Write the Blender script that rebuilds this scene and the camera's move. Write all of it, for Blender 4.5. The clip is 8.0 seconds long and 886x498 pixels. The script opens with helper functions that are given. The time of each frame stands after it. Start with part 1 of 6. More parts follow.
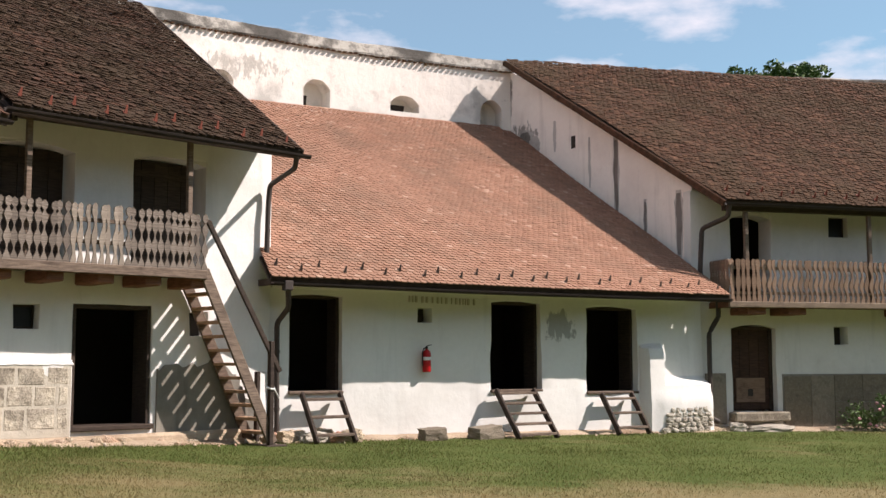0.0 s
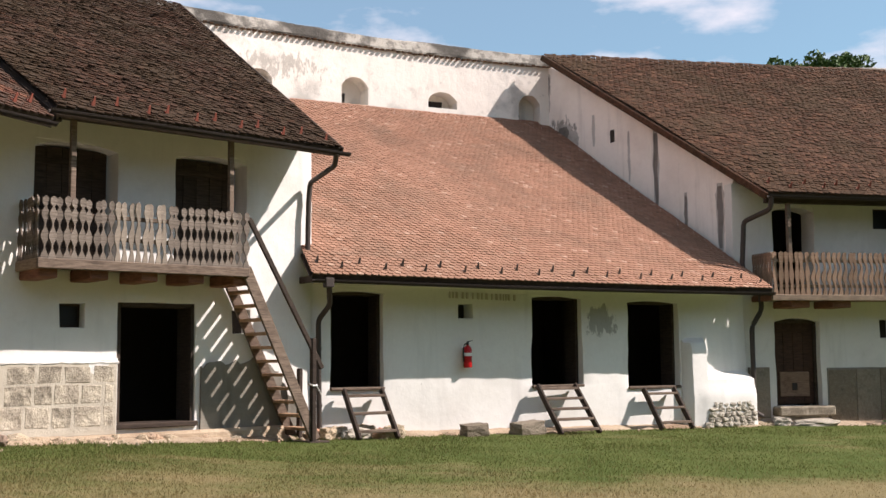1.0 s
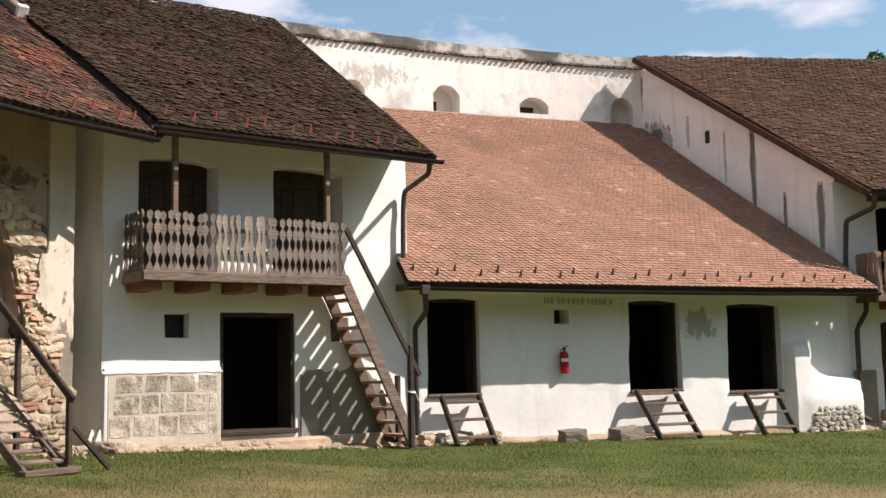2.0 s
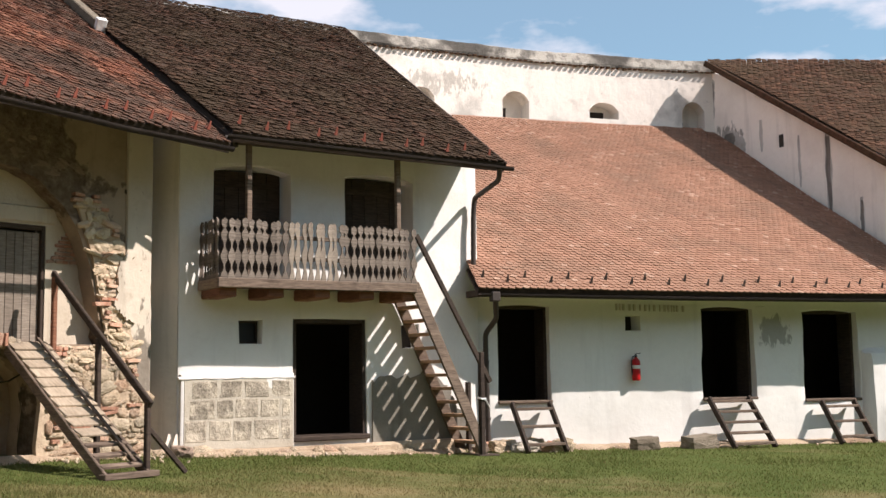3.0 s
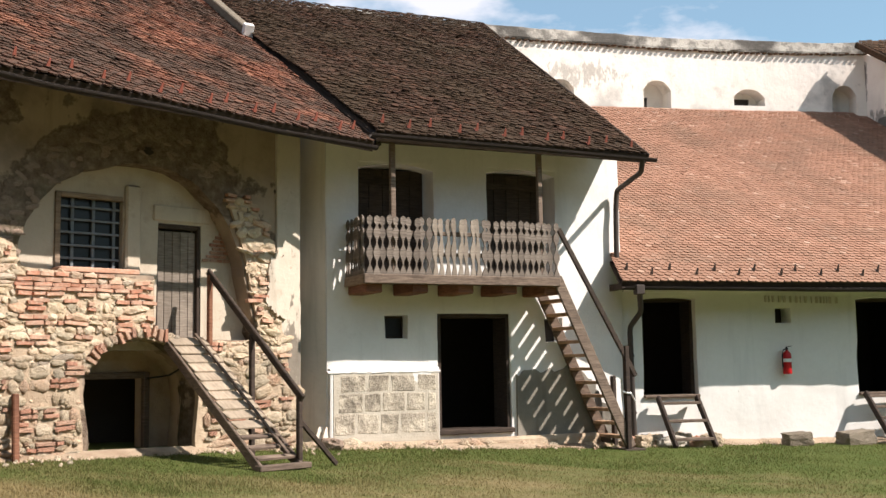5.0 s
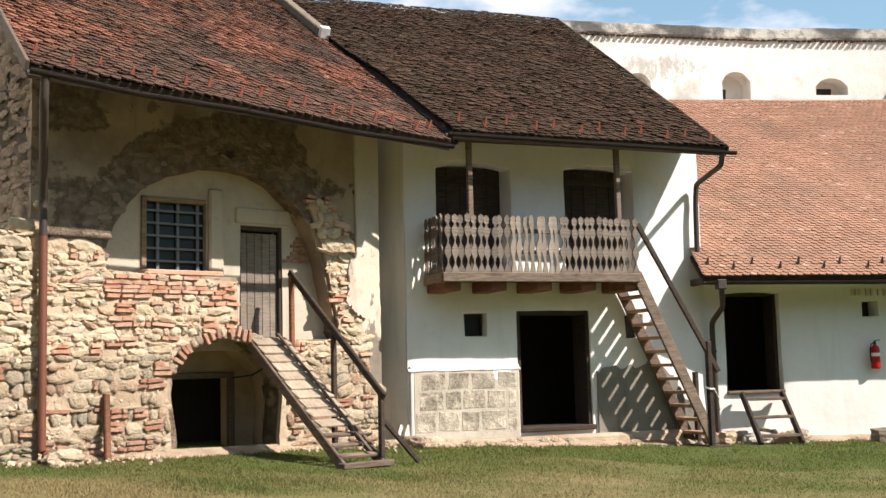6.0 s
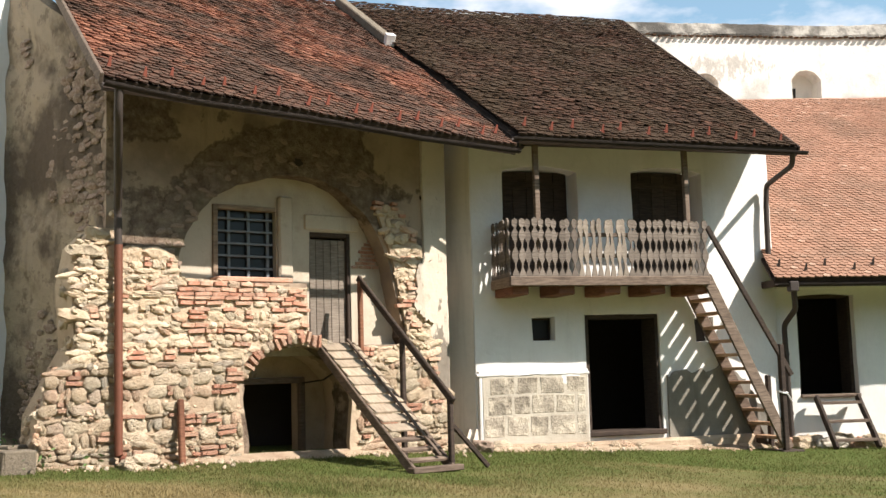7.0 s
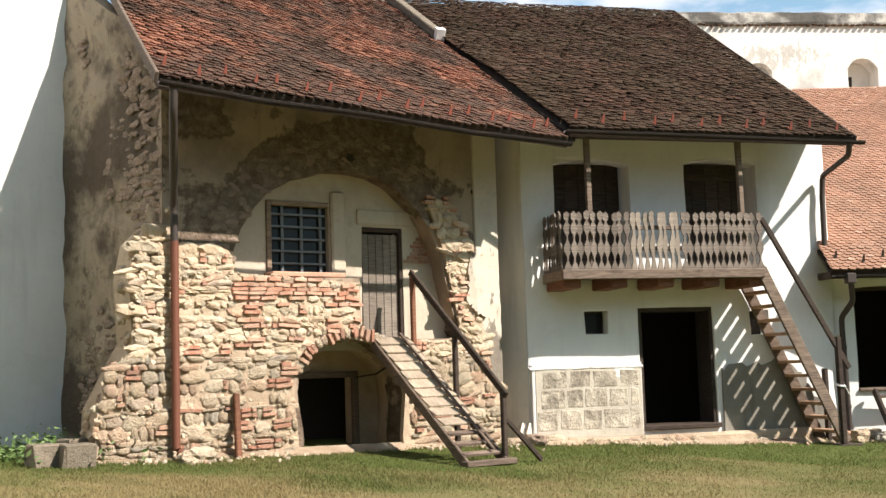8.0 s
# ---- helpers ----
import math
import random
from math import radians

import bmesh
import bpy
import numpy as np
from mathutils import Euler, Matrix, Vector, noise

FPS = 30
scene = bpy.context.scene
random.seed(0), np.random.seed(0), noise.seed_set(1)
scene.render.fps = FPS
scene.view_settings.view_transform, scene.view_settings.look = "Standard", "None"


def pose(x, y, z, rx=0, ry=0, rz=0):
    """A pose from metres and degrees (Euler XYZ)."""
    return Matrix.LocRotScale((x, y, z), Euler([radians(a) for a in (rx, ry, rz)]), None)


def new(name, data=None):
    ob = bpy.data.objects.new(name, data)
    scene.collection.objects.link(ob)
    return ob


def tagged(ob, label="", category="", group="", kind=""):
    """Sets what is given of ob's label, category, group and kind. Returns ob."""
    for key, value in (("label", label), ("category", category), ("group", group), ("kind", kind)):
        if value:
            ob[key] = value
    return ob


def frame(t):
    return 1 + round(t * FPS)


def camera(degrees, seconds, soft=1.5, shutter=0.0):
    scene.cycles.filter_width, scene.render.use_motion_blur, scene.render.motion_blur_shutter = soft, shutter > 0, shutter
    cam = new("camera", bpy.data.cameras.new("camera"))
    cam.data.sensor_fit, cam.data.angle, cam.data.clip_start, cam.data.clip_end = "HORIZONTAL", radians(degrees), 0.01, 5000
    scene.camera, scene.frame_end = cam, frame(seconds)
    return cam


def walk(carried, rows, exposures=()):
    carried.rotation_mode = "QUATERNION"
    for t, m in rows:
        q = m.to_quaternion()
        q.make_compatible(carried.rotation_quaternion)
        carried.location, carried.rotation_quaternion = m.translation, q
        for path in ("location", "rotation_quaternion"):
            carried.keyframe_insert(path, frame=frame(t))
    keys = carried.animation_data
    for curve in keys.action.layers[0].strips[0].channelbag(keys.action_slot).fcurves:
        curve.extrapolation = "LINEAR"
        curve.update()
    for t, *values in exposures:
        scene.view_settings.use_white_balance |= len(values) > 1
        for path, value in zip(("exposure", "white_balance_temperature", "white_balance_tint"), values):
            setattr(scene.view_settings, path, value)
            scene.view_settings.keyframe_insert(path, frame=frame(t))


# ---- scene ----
cam = camera(43.41, 8.0, 1.5)
# a hand-held pan to the west: seconds, place, yaw, pitch, roll
TURNS = [
    (0.0, 0.087, 0.453, 1.633, 0.246, 5.626, -0.071),
    (0.5, 0.070, 0.464, 1.621, 0.639, 5.548, -0.357),
    (1.0, 0.054, 0.447, 1.621, 2.226, 5.455, -0.461),
    (1.5, 0.030, 0.420, 1.611, 4.555, 5.610, -0.818),
    (1.7, 0.026, 0.410, 1.615, 5.597, 5.701, -0.948),
    (2.8, 0.006, 0.356, 1.640, 9.957, 6.117, -0.900),
    (3.0, 0.002, 0.346, 1.645, 10.569, 6.162, -0.822),
    (3.5, -0.010, 0.348, 1.651, 12.070, 6.174, -0.753),
    (4.0, -0.012, 0.311, 1.654, 13.928, 6.130, -0.885),
    (4.5, -0.021, 0.302, 1.668, 15.844, 6.022, -0.867),
    (4.7, -0.020, 0.292, 1.668, 16.632, 5.977, -0.874),
    (5.8, -0.019, 0.238, 1.669, 21.019, 5.818, -1.272),
    (6.0, -0.018, 0.229, 1.669, 21.817, 5.862, -1.409),
    (6.5, -0.034, 0.213, 1.683, 23.485, 6.001, -1.520),
    (7.0, -0.028, 0.190, 1.673, 25.209, 6.175, -1.642),
    (7.5, -0.031, 0.175, 1.675, 26.759, 6.138, -1.957),
    (8.0, -0.028, 0.160, 1.681, 27.853, 5.915, -1.770),
]
walk(cam, [(t, pose(x, y, z, 0, 0, yaw) @ pose(0, 0, 0, 90 + pitch) @ pose(0, 0, 0, 0, 0, roll)) for t, x, y, z, yaw, pitch, roll in TURNS], ((0.0, 1.03, 6400, 20), (4.0, 1.11, 6400, 17), (8.0, 1.36, 6400, 13)))

# ---- light ----
SUN_TO = Vector((1.096, -0.037, 1.0)).normalized()
sun = new("sun", bpy.data.lights.new("sun", "SUN"))
sun.data.energy, sun.data.angle, sun.data.color = 3.9, radians(0.53), (1.0, 0.92, 0.81)
sun.rotation_mode = "QUATERNION"
sun.rotation_quaternion = SUN_TO.to_track_quat("Z", "Y")

world = bpy.data.worlds.new("sky")
scene.world = world
world.use_nodes = True
wn = world.node_tree
wn.nodes.clear()
sky = wn.nodes.new("ShaderNodeTexSky")
sky.sky_type, sky.sun_disc = "NISHITA", False
sky.sun_elevation, sky.sun_rotation = math.asin(SUN_TO.z), math.atan2(SUN_TO.x, SUN_TO.y)
sky.air_density, sky.dust_density, sky.ozone_density = 1.0, 0.9, 2.0
tc = wn.nodes.new("ShaderNodeTexCoord")
mp = wn.nodes.new("ShaderNodeMapping")
mp.inputs["Scale"].default_value = (1.0, 1.0, 2.6)
mp.inputs["Location"].default_value = (0.35, 0.1, 0.2)
cn = wn.nodes.new("ShaderNodeTexNoise")
cn.inputs["Scale"].default_value, cn.inputs["Detail"].default_value, cn.inputs["Roughness"].default_value = 7.0, 8.0, 0.55
cr = wn.nodes.new("ShaderNodeMapRange")
cr.inputs["From Min"].default_value, cr.inputs["From Max"].default_value = 0.47, 0.63
cr.inputs["To Min"].default_value = 0.22
cm = wn.nodes.new("ShaderNodeMix")
cm.data_type = "RGBA"
cm.inputs["B"].default_value = (7.6, 7.8, 8.2, 1)
bgd = wn.nodes.new("ShaderNodeBackground")
bgd.inputs["Strength"].default_value = 0.056
wo = wn.nodes.new("ShaderNodeOutputWorld")
wn.links.new(tc.outputs["Generated"], mp.inputs["Vector"])
wn.links.new(mp.outputs["Vector"], cn.inputs["Vector"])
wn.links.new(cn.outputs["Fac"], cr.inputs["Value"])
wn.links.new(cr.outputs["Result"], cm.inputs["Factor"])
blue = wn.nodes.new("ShaderNodeMix")
blue.data_type, blue.blend_type = "RGBA", "MULTIPLY"
blue.inputs["Factor"].default_value, blue.inputs["B"].default_value = 1.0, (0.72, 1.26, 1.2, 1)
wn.links.new(sky.outputs["Color"], blue.inputs["A"])
wn.links.new(blue.outputs["Result"], cm.inputs["A"])
wn.links.new(cm.outputs["Result"], bgd.inputs["Color"])
wn.links.new(bgd.outputs["Background"], wo.inputs["Surface"])


# ---- materials ----
class Nodes:
    """A small builder of node materials, on object coordinates in metres."""

    def __init__(self, name):
        self.m = bpy.data.materials.new(name)
        self.m.use_nodes = True
        self.t = self.m.node_tree
        self.b = self.t.nodes["Principled BSDF"]
        self.co = self.t.nodes.new("ShaderNodeTexCoord").outputs["Object"]

    def link(self, a, b):
        self.t.links.new(a, b)

    def noise(self, scale, detail=5.0, rough=0.55, stretch=None, w=0.0):
        n = self.t.nodes.new("ShaderNodeTexNoise")
        n.inputs["Scale"].default_value, n.inputs["Detail"].default_value, n.inputs["Roughness"].default_value = scale, detail, rough
        src = self.co
        if stretch or w:
            mpn = self.t.nodes.new("ShaderNodeMapping")
            mpn.inputs["Scale"].default_value = stretch or (1, 1, 1)
            mpn.inputs["Location"].default_value = (w, w * 0.7, w * 1.3)
            self.link(self.co, mpn.inputs["Vector"])
            src = mpn.outputs["Vector"]
        self.link(src, n.inputs["Vector"])
        return n.outputs["Fac"]

    def band(self, v, lo, hi, a=0.0, b=1.0):
        r = self.t.nodes.new("ShaderNodeMapRange")
        for key, val in (("From Min", lo), ("From Max", hi), ("To Min", a), ("To Max", b)):
            r.inputs[key].default_value = val
        self.link(v, r.inputs["Value"])
        return r.outputs["Result"]

    def mul(self, a, b):
        n = self.t.nodes.new("ShaderNodeMath")
        n.operation = "MULTIPLY"
        self.link(a, n.inputs[0])
        if isinstance(b, float):
            n.inputs[1].default_value = b
        else:
            self.link(b, n.inputs[1])
        return n.outputs[0]

    def add(self, a, b):
        n = self.t.nodes.new("ShaderNodeMath")
        self.link(a, n.inputs[0])
        self.link(b, n.inputs[1])
        return n.outputs[0]

    def away(self, centre, spread):
        """How far from a spot of the wall, in its own widths across and up."""
        mpn = self.t.nodes.new("ShaderNodeMapping")
        mpn.inputs["Scale"].default_value = (1 / spread[0], 0, 1 / spread[1])
        mpn.inputs["Location"].default_value = (-centre[0] / spread[0], 0, -centre[1] / spread[1])
        self.link(self.co, mpn.inputs["Vector"])
        v = self.t.nodes.new("ShaderNodeVectorMath")
        v.operation = "LENGTH"
        self.link(mpn.outputs["Vector"], v.inputs[0])
        return v.outputs["Value"]

    def mix(self, fac, a, b, mode="MIX"):
        n = self.t.nodes.new("ShaderNodeMix")
        n.data_type, n.blend_type = "RGBA", mode
        for key, val in (("Factor", fac), ("A", a), ("B", b)):
            if isinstance(val, (int, float)):
                n.inputs[key].default_value = val
            elif isinstance(val, tuple):
                n.inputs[key].default_value = (*val, 1)
            else:
                self.link(val, n.inputs[key])
        return n.outputs["Result"]

    def ramp(self, v, stops):
        n = self.t.nodes.new("ShaderNodeValToRGB")
        e = n.color_ramp.elements
        while len(e) < len(stops):
            e.new(0.5)
        for el, (p, c) in zip(e, stops):
            el.position, el.color = p, (*c, 1)
        self.link(v, n.inputs["Fac"])
        return n.outputs["Color"]

    def random(self):
        """A random value for each piece, joined or single."""
        g = self.t.nodes.new("ShaderNodeNewGeometry").outputs["Random Per Island"]
        o = self.t.nodes.new("ShaderNodeObjectInfo").outputs["Random"]
        s = self.t.nodes.new("ShaderNodeMath")
        s.operation = "ADD"
        self.link(g, s.inputs[0])
        self.link(o, s.inputs[1])
        f = self.t.nodes.new("ShaderNodeMath")
        f.operation = "FRACT"
        self.link(s.outputs[0], f.inputs[0])
        return f.outputs[0]

    def bump(self, v, dist, strength=1.0, below=None):
        n = self.t.nodes.new("ShaderNodeBump")
        n.inputs["Distance"].default_value, n.inputs["Strength"].default_value = dist, strength
        self.link(v, n.inputs["Height"])
        if below:
            self.link(below, n.inputs["Normal"])
        return n.outputs["Normal"]

    def done(self, color, rough=0.85, normal=None, metal=0.0, spec=0.3):
        if isinstance(color, tuple):
            self.b.inputs["Base Color"].default_value = (*color, 1)
        else:
            self.link(color, self.b.inputs["Base Color"])
        if isinstance(rough, float):
            self.b.inputs["Roughness"].default_value = rough
        else:
            self.link(rough, self.b.inputs["Roughness"])
        self.b.inputs["Metallic"].default_value = metal
        self.b.inputs["Specular IOR Level"].default_value = spec
        if normal:
            self.link(normal, self.b.inputs["Normal"])
        return self.m


def plaster(name, base, dirt, amount=0.5, streak=0.3, grain=0.006, wave=0.03, low=0.5, width=0.22, stain=None):
    n = Nodes(name)
    big = n.noise(0.55, 6, 0.6)
    c = n.mix(n.band(big, low, low + width, 0, amount), base, dirt)
    c = n.mix(n.band(n.noise(3.1, 6, 0.7, None, 11.0), low + 0.06, low + 0.06 + width * 0.8, 0, amount * 0.6), c, dirt)
    run = n.noise(1.4, 5, 0.6, (1.6, 1.6, 0.16), 3.0)
    c = n.mix(n.band(run, 0.56, 0.74, 0, streak), c, tuple(0.55 * v for v in dirt))
    if stain:
        centre, spread, hue, cut = stain
        near = n.band(n.away(centre, spread), 0.35, 1.15, 0.34, 0.0)
        c = n.mix(n.band(n.add(n.noise(4.5, 7, 0.72, (1.3, 1.3, 0.5), 6.0), near), cut, cut + 0.05, 0, 0.85), c, hue)
    fine = n.noise(9, 6, 0.65)
    c = n.mix(n.band(fine, 0.3, 0.7, 0, 0.16), c, tuple(0.72 * v for v in base))
    nb = n.bump(n.noise(1.7, 3), wave)
    nb = n.bump(n.noise(26, 5, 0.6), grain, 0.8, nb)
    return n.done(c, 0.92, nb, spec=0.15)


def tiles(name, stops, lichen, low, high, grime=0.35, moss=0.0):
    n = Nodes(name)
    c = n.ramp(n.random(), stops)
    patch = n.noise(0.75, 6, 0.65, None, 5.0)
    c = n.mix(n.band(patch, low, high, 0, 0.85), c, lichen)
    spots = n.noise(13, 5, 0.7)
    c = n.mix(n.band(spots, 0.56, 0.72, 0, grime), c, (0.06, 0.05, 0.04))
    c = n.mix(n.band(n.noise(38, 4, 0.7, None, 2.0), 0.62, 0.75, 0, 0.3), c, (0.5, 0.45, 0.38))
    nb = n.bump(n.noise(60, 5, 0.7), 0.004)
    if moss:
        clump = n.noise(7.5, 6, 0.75, None, 8.0)
        c = n.mix(n.band(clump, 0.42, 0.6, 0, moss), c, tuple(0.5 * v for v in lichen))
        c = n.mix(n.band(n.noise(10, 5, 0.75, None, 14.0), 0.55, 0.68, 0, moss * 0.7), c, tuple(1.6 * v for v in lichen))
        nb = n.bump(clump, 0.05, 0.8, nb)
    return n.done(c, 0.9, nb, spec=0.12)


def timber(name, light, dark, stretch=(3, 3, 26), rough=0.8):
    n = Nodes(name)
    g = n.noise(1.6, 7, 0.6, stretch)
    c = n.mix(n.band(g, 0.3, 0.7), dark, light)
    c = n.mix(n.band(n.random(), 0.0, 1.0, 0, 0.45), c, tuple(0.55 * v for v in dark))
    c = n.mix(n.band(n.noise(3.5, 5, 0.65), 0.52, 0.72, 0, 0.5), c, tuple(0.5 * v for v in dark))
    return n.done(c, rough, n.bump(g, 0.006), spec=0.2)


def stone(name, stops, bump=0.02, spot=(0.12, 0.11, 0.09), pale=0.35, smear=0.0):
    n = Nodes(name)
    c = n.ramp(n.random(), stops)
    c = n.mix(n.band(n.noise(5, 7, 0.65), 0.5, 0.72, 0, 0.55), c, spot)
    c = n.mix(n.band(n.noise(22, 6, 0.7, None, 4.0), 0.45, 0.7, 0, pale), c, (0.62, 0.55, 0.44))
    if smear:
        c = n.mix(n.band(n.noise(2.6, 6, 0.7, None, 9.0), 0.45, 0.62, 0, smear), c, (0.62, 0.545, 0.43))
    nb = n.bump(n.noise(7, 6, 0.65), bump)
    nb = n.bump(n.noise(45, 5, 0.7), 0.004, 1.0, nb)
    return n.done(c, 0.93, nb, spec=0.15)


def plain(name, color, rough=0.5, metal=0.0, wear=0.25):
    n = Nodes(name)
    c = n.mix(n.band(n.noise(8, 6, 0.65), 0.45, 0.7, 0, wear), color, tuple(0.45 * v for v in color))
    return n.done(c, rough, n.bump(n.noise(40, 4), 0.001), metal)


M_WHITE = plaster("white_limewash", (0.735, 0.715, 0.685), (0.48, 0.44, 0.39), 0.36, 0.28)
M_RAMPART = plaster("old_limewash", (0.79, 0.725, 0.655), (0.30, 0.27, 0.235), 0.6, 0.3, 0.006, 0.03, 0.53, 0.10, ((-5.3, 9.35), (2.0, 0.7), (0.40, 0.365, 0.32), 0.80))
M_FIREWALL = plaster("pinkish_limewash", (0.86, 0.775, 0.705), (0.56, 0.46, 0.39), 0.4, 0.4, 0.006, 0.03, 0.5, 0.22, ((-2.75, 8.2), (0.6, 0.7), (0.20, 0.175, 0.15), 0.80))
M_STORE = plaster("smooth_limewash", (0.75, 0.735, 0.70), (0.52, 0.48, 0.43), 0.3, 0.22, 0.003, 0.016, 0.5, 0.22, ((6.68, 2.36), (0.52, 0.45), (0.30, 0.29, 0.265), 0.67))
M_GREYWASH = plaster("greyed_limewash", (0.69, 0.665, 0.62), (0.42, 0.385, 0.335), 0.4, 0.3, 0.004, 0.02)


def ruin_plaster(name):
    """Smooth ochre plaster in islands; where it has come off, rough brown rubble, most of all round the great arch."""
    n = Nodes(name)
    ring = n.away((-3.05, 2.75), (1.0, 1.0))
    near = n.mul(n.band(ring, 1.85, 2.05), n.band(ring, 2.35, 2.9, 0.16, 0.0))
    lost = n.add(n.noise(0.85, 8, 0.62, None, 21.0), near)
    edge = n.band(lost, 0.535, 0.555)
    c = n.mix(n.band(n.noise(1.3, 6, 0.6, None, 3.0), 0.42, 0.62), (0.335, 0.26, 0.192), (0.225, 0.172, 0.127))
    c = n.mix(n.band(n.noise(1.4, 5, 0.6, (2.2, 2.2, 0.2), 5.0), 0.55, 0.7, 0, 0.55), c, (0.13, 0.10, 0.075))
    bare = n.ramp(n.noise(5.5, 7, 0.72), [(0.30, (0.07, 0.05, 0.037)), (0.42, (0.14, 0.10, 0.073)), (0.56, (0.21, 0.16, 0.118)), (0.68, (0.30, 0.24, 0.18))])
    bare = n.mix(n.band(n.noise(0.7, 4, 0.6, None, 31.0), 0.53, 0.63, 0, 0.5), bare, (0.075, 0.075, 0.04))
    c = n.mix(edge, c, bare)
    rim = n.mul(n.band(lost, 0.515, 0.535), n.band(lost, 0.555, 0.575, 1.0, 0.0))
    c = n.mix(n.mul(rim, 0.55), c, (0.075, 0.055, 0.04))
    nb = n.bump(n.noise(1.7, 3), 0.05)
    nb = n.bump(n.mul(edge, n.noise(6.5, 6, 0.7)), 0.09, 1.0, nb)
    nb = n.bump(edge, -0.03, 1.0, nb)
    return n.done(c, 0.94, n.bump(n.noise(30, 5, 0.65), 0.008, 0.8, nb), spec=0.12)


M_OLDPLASTER = ruin_plaster("grey_ochre_old_plaster")
M_SIDE = plaster("peeling_ochre_plaster", (0.35, 0.28, 0.20), (0.095, 0.072, 0.052), 1.0, 0.6, 0.03, 0.12, 0.47, 0.10)
M_RECESS = plaster("pale_niche_plaster", (0.47, 0.405, 0.32), (0.27, 0.21, 0.15), 0.9, 0.5, 0.008, 0.04)
M_GREYPLASTER = plaster("bare_grey_render", (0.24, 0.22, 0.185), (0.105, 0.095, 0.08), 0.8, 0.5, 0.012, 0.04)
M_COPING = plaster("weathered_coping_mortar", (0.42, 0.385, 0.335), (0.07, 0.063, 0.055), 1.0, 1.0, 0.03, 0.05, 0.41, 0.13)
M_LIME = plaster("dirty_lime_joint", (0.50, 0.45, 0.37), (0.30, 0.25, 0.19), 0.8, 0.3, 0.01, 0.03)
M_STRIP = plaster("warm_grey_white_plaster", (0.72, 0.645, 0.545), (0.52, 0.44, 0.35), 0.5, 0.4, 0.006, 0.03)
M_PATCH = plaster("grey_white_plaster", (0.54, 0.475, 0.39), (0.30, 0.24, 0.175), 0.7, 0.5, 0.008, 0.04, 0.5, 0.22, ((-0.36, 1.75), (0.26, 0.75), (0.13, 0.108, 0.085), 0.60))
M_MORTAR = plaster("crumbling_lime_mortar", (0.47, 0.37, 0.265), (0.28, 0.20, 0.135), 0.8, 0.2, 0.03, 0.08, 0.46)
M_TILE_NEW = tiles("orange_clay_tile", [(0, (0.29, 0.158, 0.106)), (0.45, (0.32, 0.176, 0.118)), (0.84, (0.36, 0.205, 0.14)), (0.93, (0.25, 0.13, 0.085)), (1, (0.47, 0.31, 0.225))], (0.22, 0.137, 0.095), 0.45, 0.7, 0.3)
M_TILE_DARK = tiles("black_brown_clay_tile", [(0, (0.046, 0.025, 0.016)), (0.5, (0.062, 0.032, 0.021)), (0.85, (0.080, 0.040, 0.026)), (1, (0.12, 0.055, 0.034))], (0.058, 0.038, 0.022), 0.40, 0.60, 0.5, 0.8)
M_TILE_MIXED = tiles("patchy_red_clay_tile", [(0, (0.125, 0.050, 0.032)), (0.5, (0.18, 0.073, 0.044)), (0.85, (0.26, 0.115, 0.070)), (1, (0.085, 0.048, 0.033))], (0.048, 0.035, 0.026), 0.38, 0.56, 0.5)
M_TILE_BROWN = tiles("brown_mossy_clay_tile", [(0, (0.062, 0.031, 0.019)), (0.5, (0.090, 0.043, 0.026)), (0.85, (0.125, 0.058, 0.034)), (1, (0.165, 0.085, 0.052))], (0.078, 0.050, 0.028), 0.42, 0.66, 0.5, 0.75)
M_WOOD = timber("weathered_grey_timber", (0.24, 0.18, 0.135), (0.085, 0.06, 0.046))
M_BALUSTER = timber("silvered_baluster_timber", (0.29, 0.243, 0.20), (0.085, 0.065, 0.052))
M_BALUSTER_PALE = timber("pale_silvered_timber", (0.37, 0.315, 0.255), (0.15, 0.118, 0.092))
M_WOOD_DARK = timber("dark_timber", (0.085, 0.06, 0.045), (0.03, 0.022, 0.018))
M_WOOD_PALE = timber("bleached_timber", (0.36, 0.275, 0.195), (0.17, 0.12, 0.085))
M_WOOD_TAN = timber("tan_weathered_timber", (0.37, 0.245, 0.165), (0.165, 0.10, 0.066))
M_WOOD_RED = timber("reddish_timber", (0.28, 0.13, 0.075), (0.12, 0.05, 0.03))
M_WOOD_STEP = timber("worn_brown_tread_timber", (0.56, 0.36, 0.23), (0.30, 0.18, 0.11), (20, 3, 3))
M_WOOD_BLEACHED = timber("sun_bleached_timber", (0.47, 0.39, 0.295), (0.27, 0.21, 0.15), (20, 3, 3))
M_DOOR_GREY = timber("bleached_grey_door_timber", (0.32, 0.275, 0.225), (0.15, 0.12, 0.095))
M_DOOR = timber("dark_red_brown_door", (0.105, 0.055, 0.035), (0.04, 0.022, 0.015))
M_METAL = plain("dark_gutter_metal", (0.055, 0.043, 0.037), 0.62, 0.15)
M_SLAB = stone("brown_grey_slab", [(0, (0.15, 0.122, 0.09)), (0.5, (0.20, 0.163, 0.12)), (1, (0.235, 0.198, 0.152))], 0.03, (0.08, 0.07, 0.055), 0.15)
M_COPPER = plain("brown_painted_pipe", (0.16, 0.062, 0.038), 0.5, 0.2)
M_HOOK = plain("rusty_red_hook", (0.24, 0.07, 0.045), 0.7, 0.0)
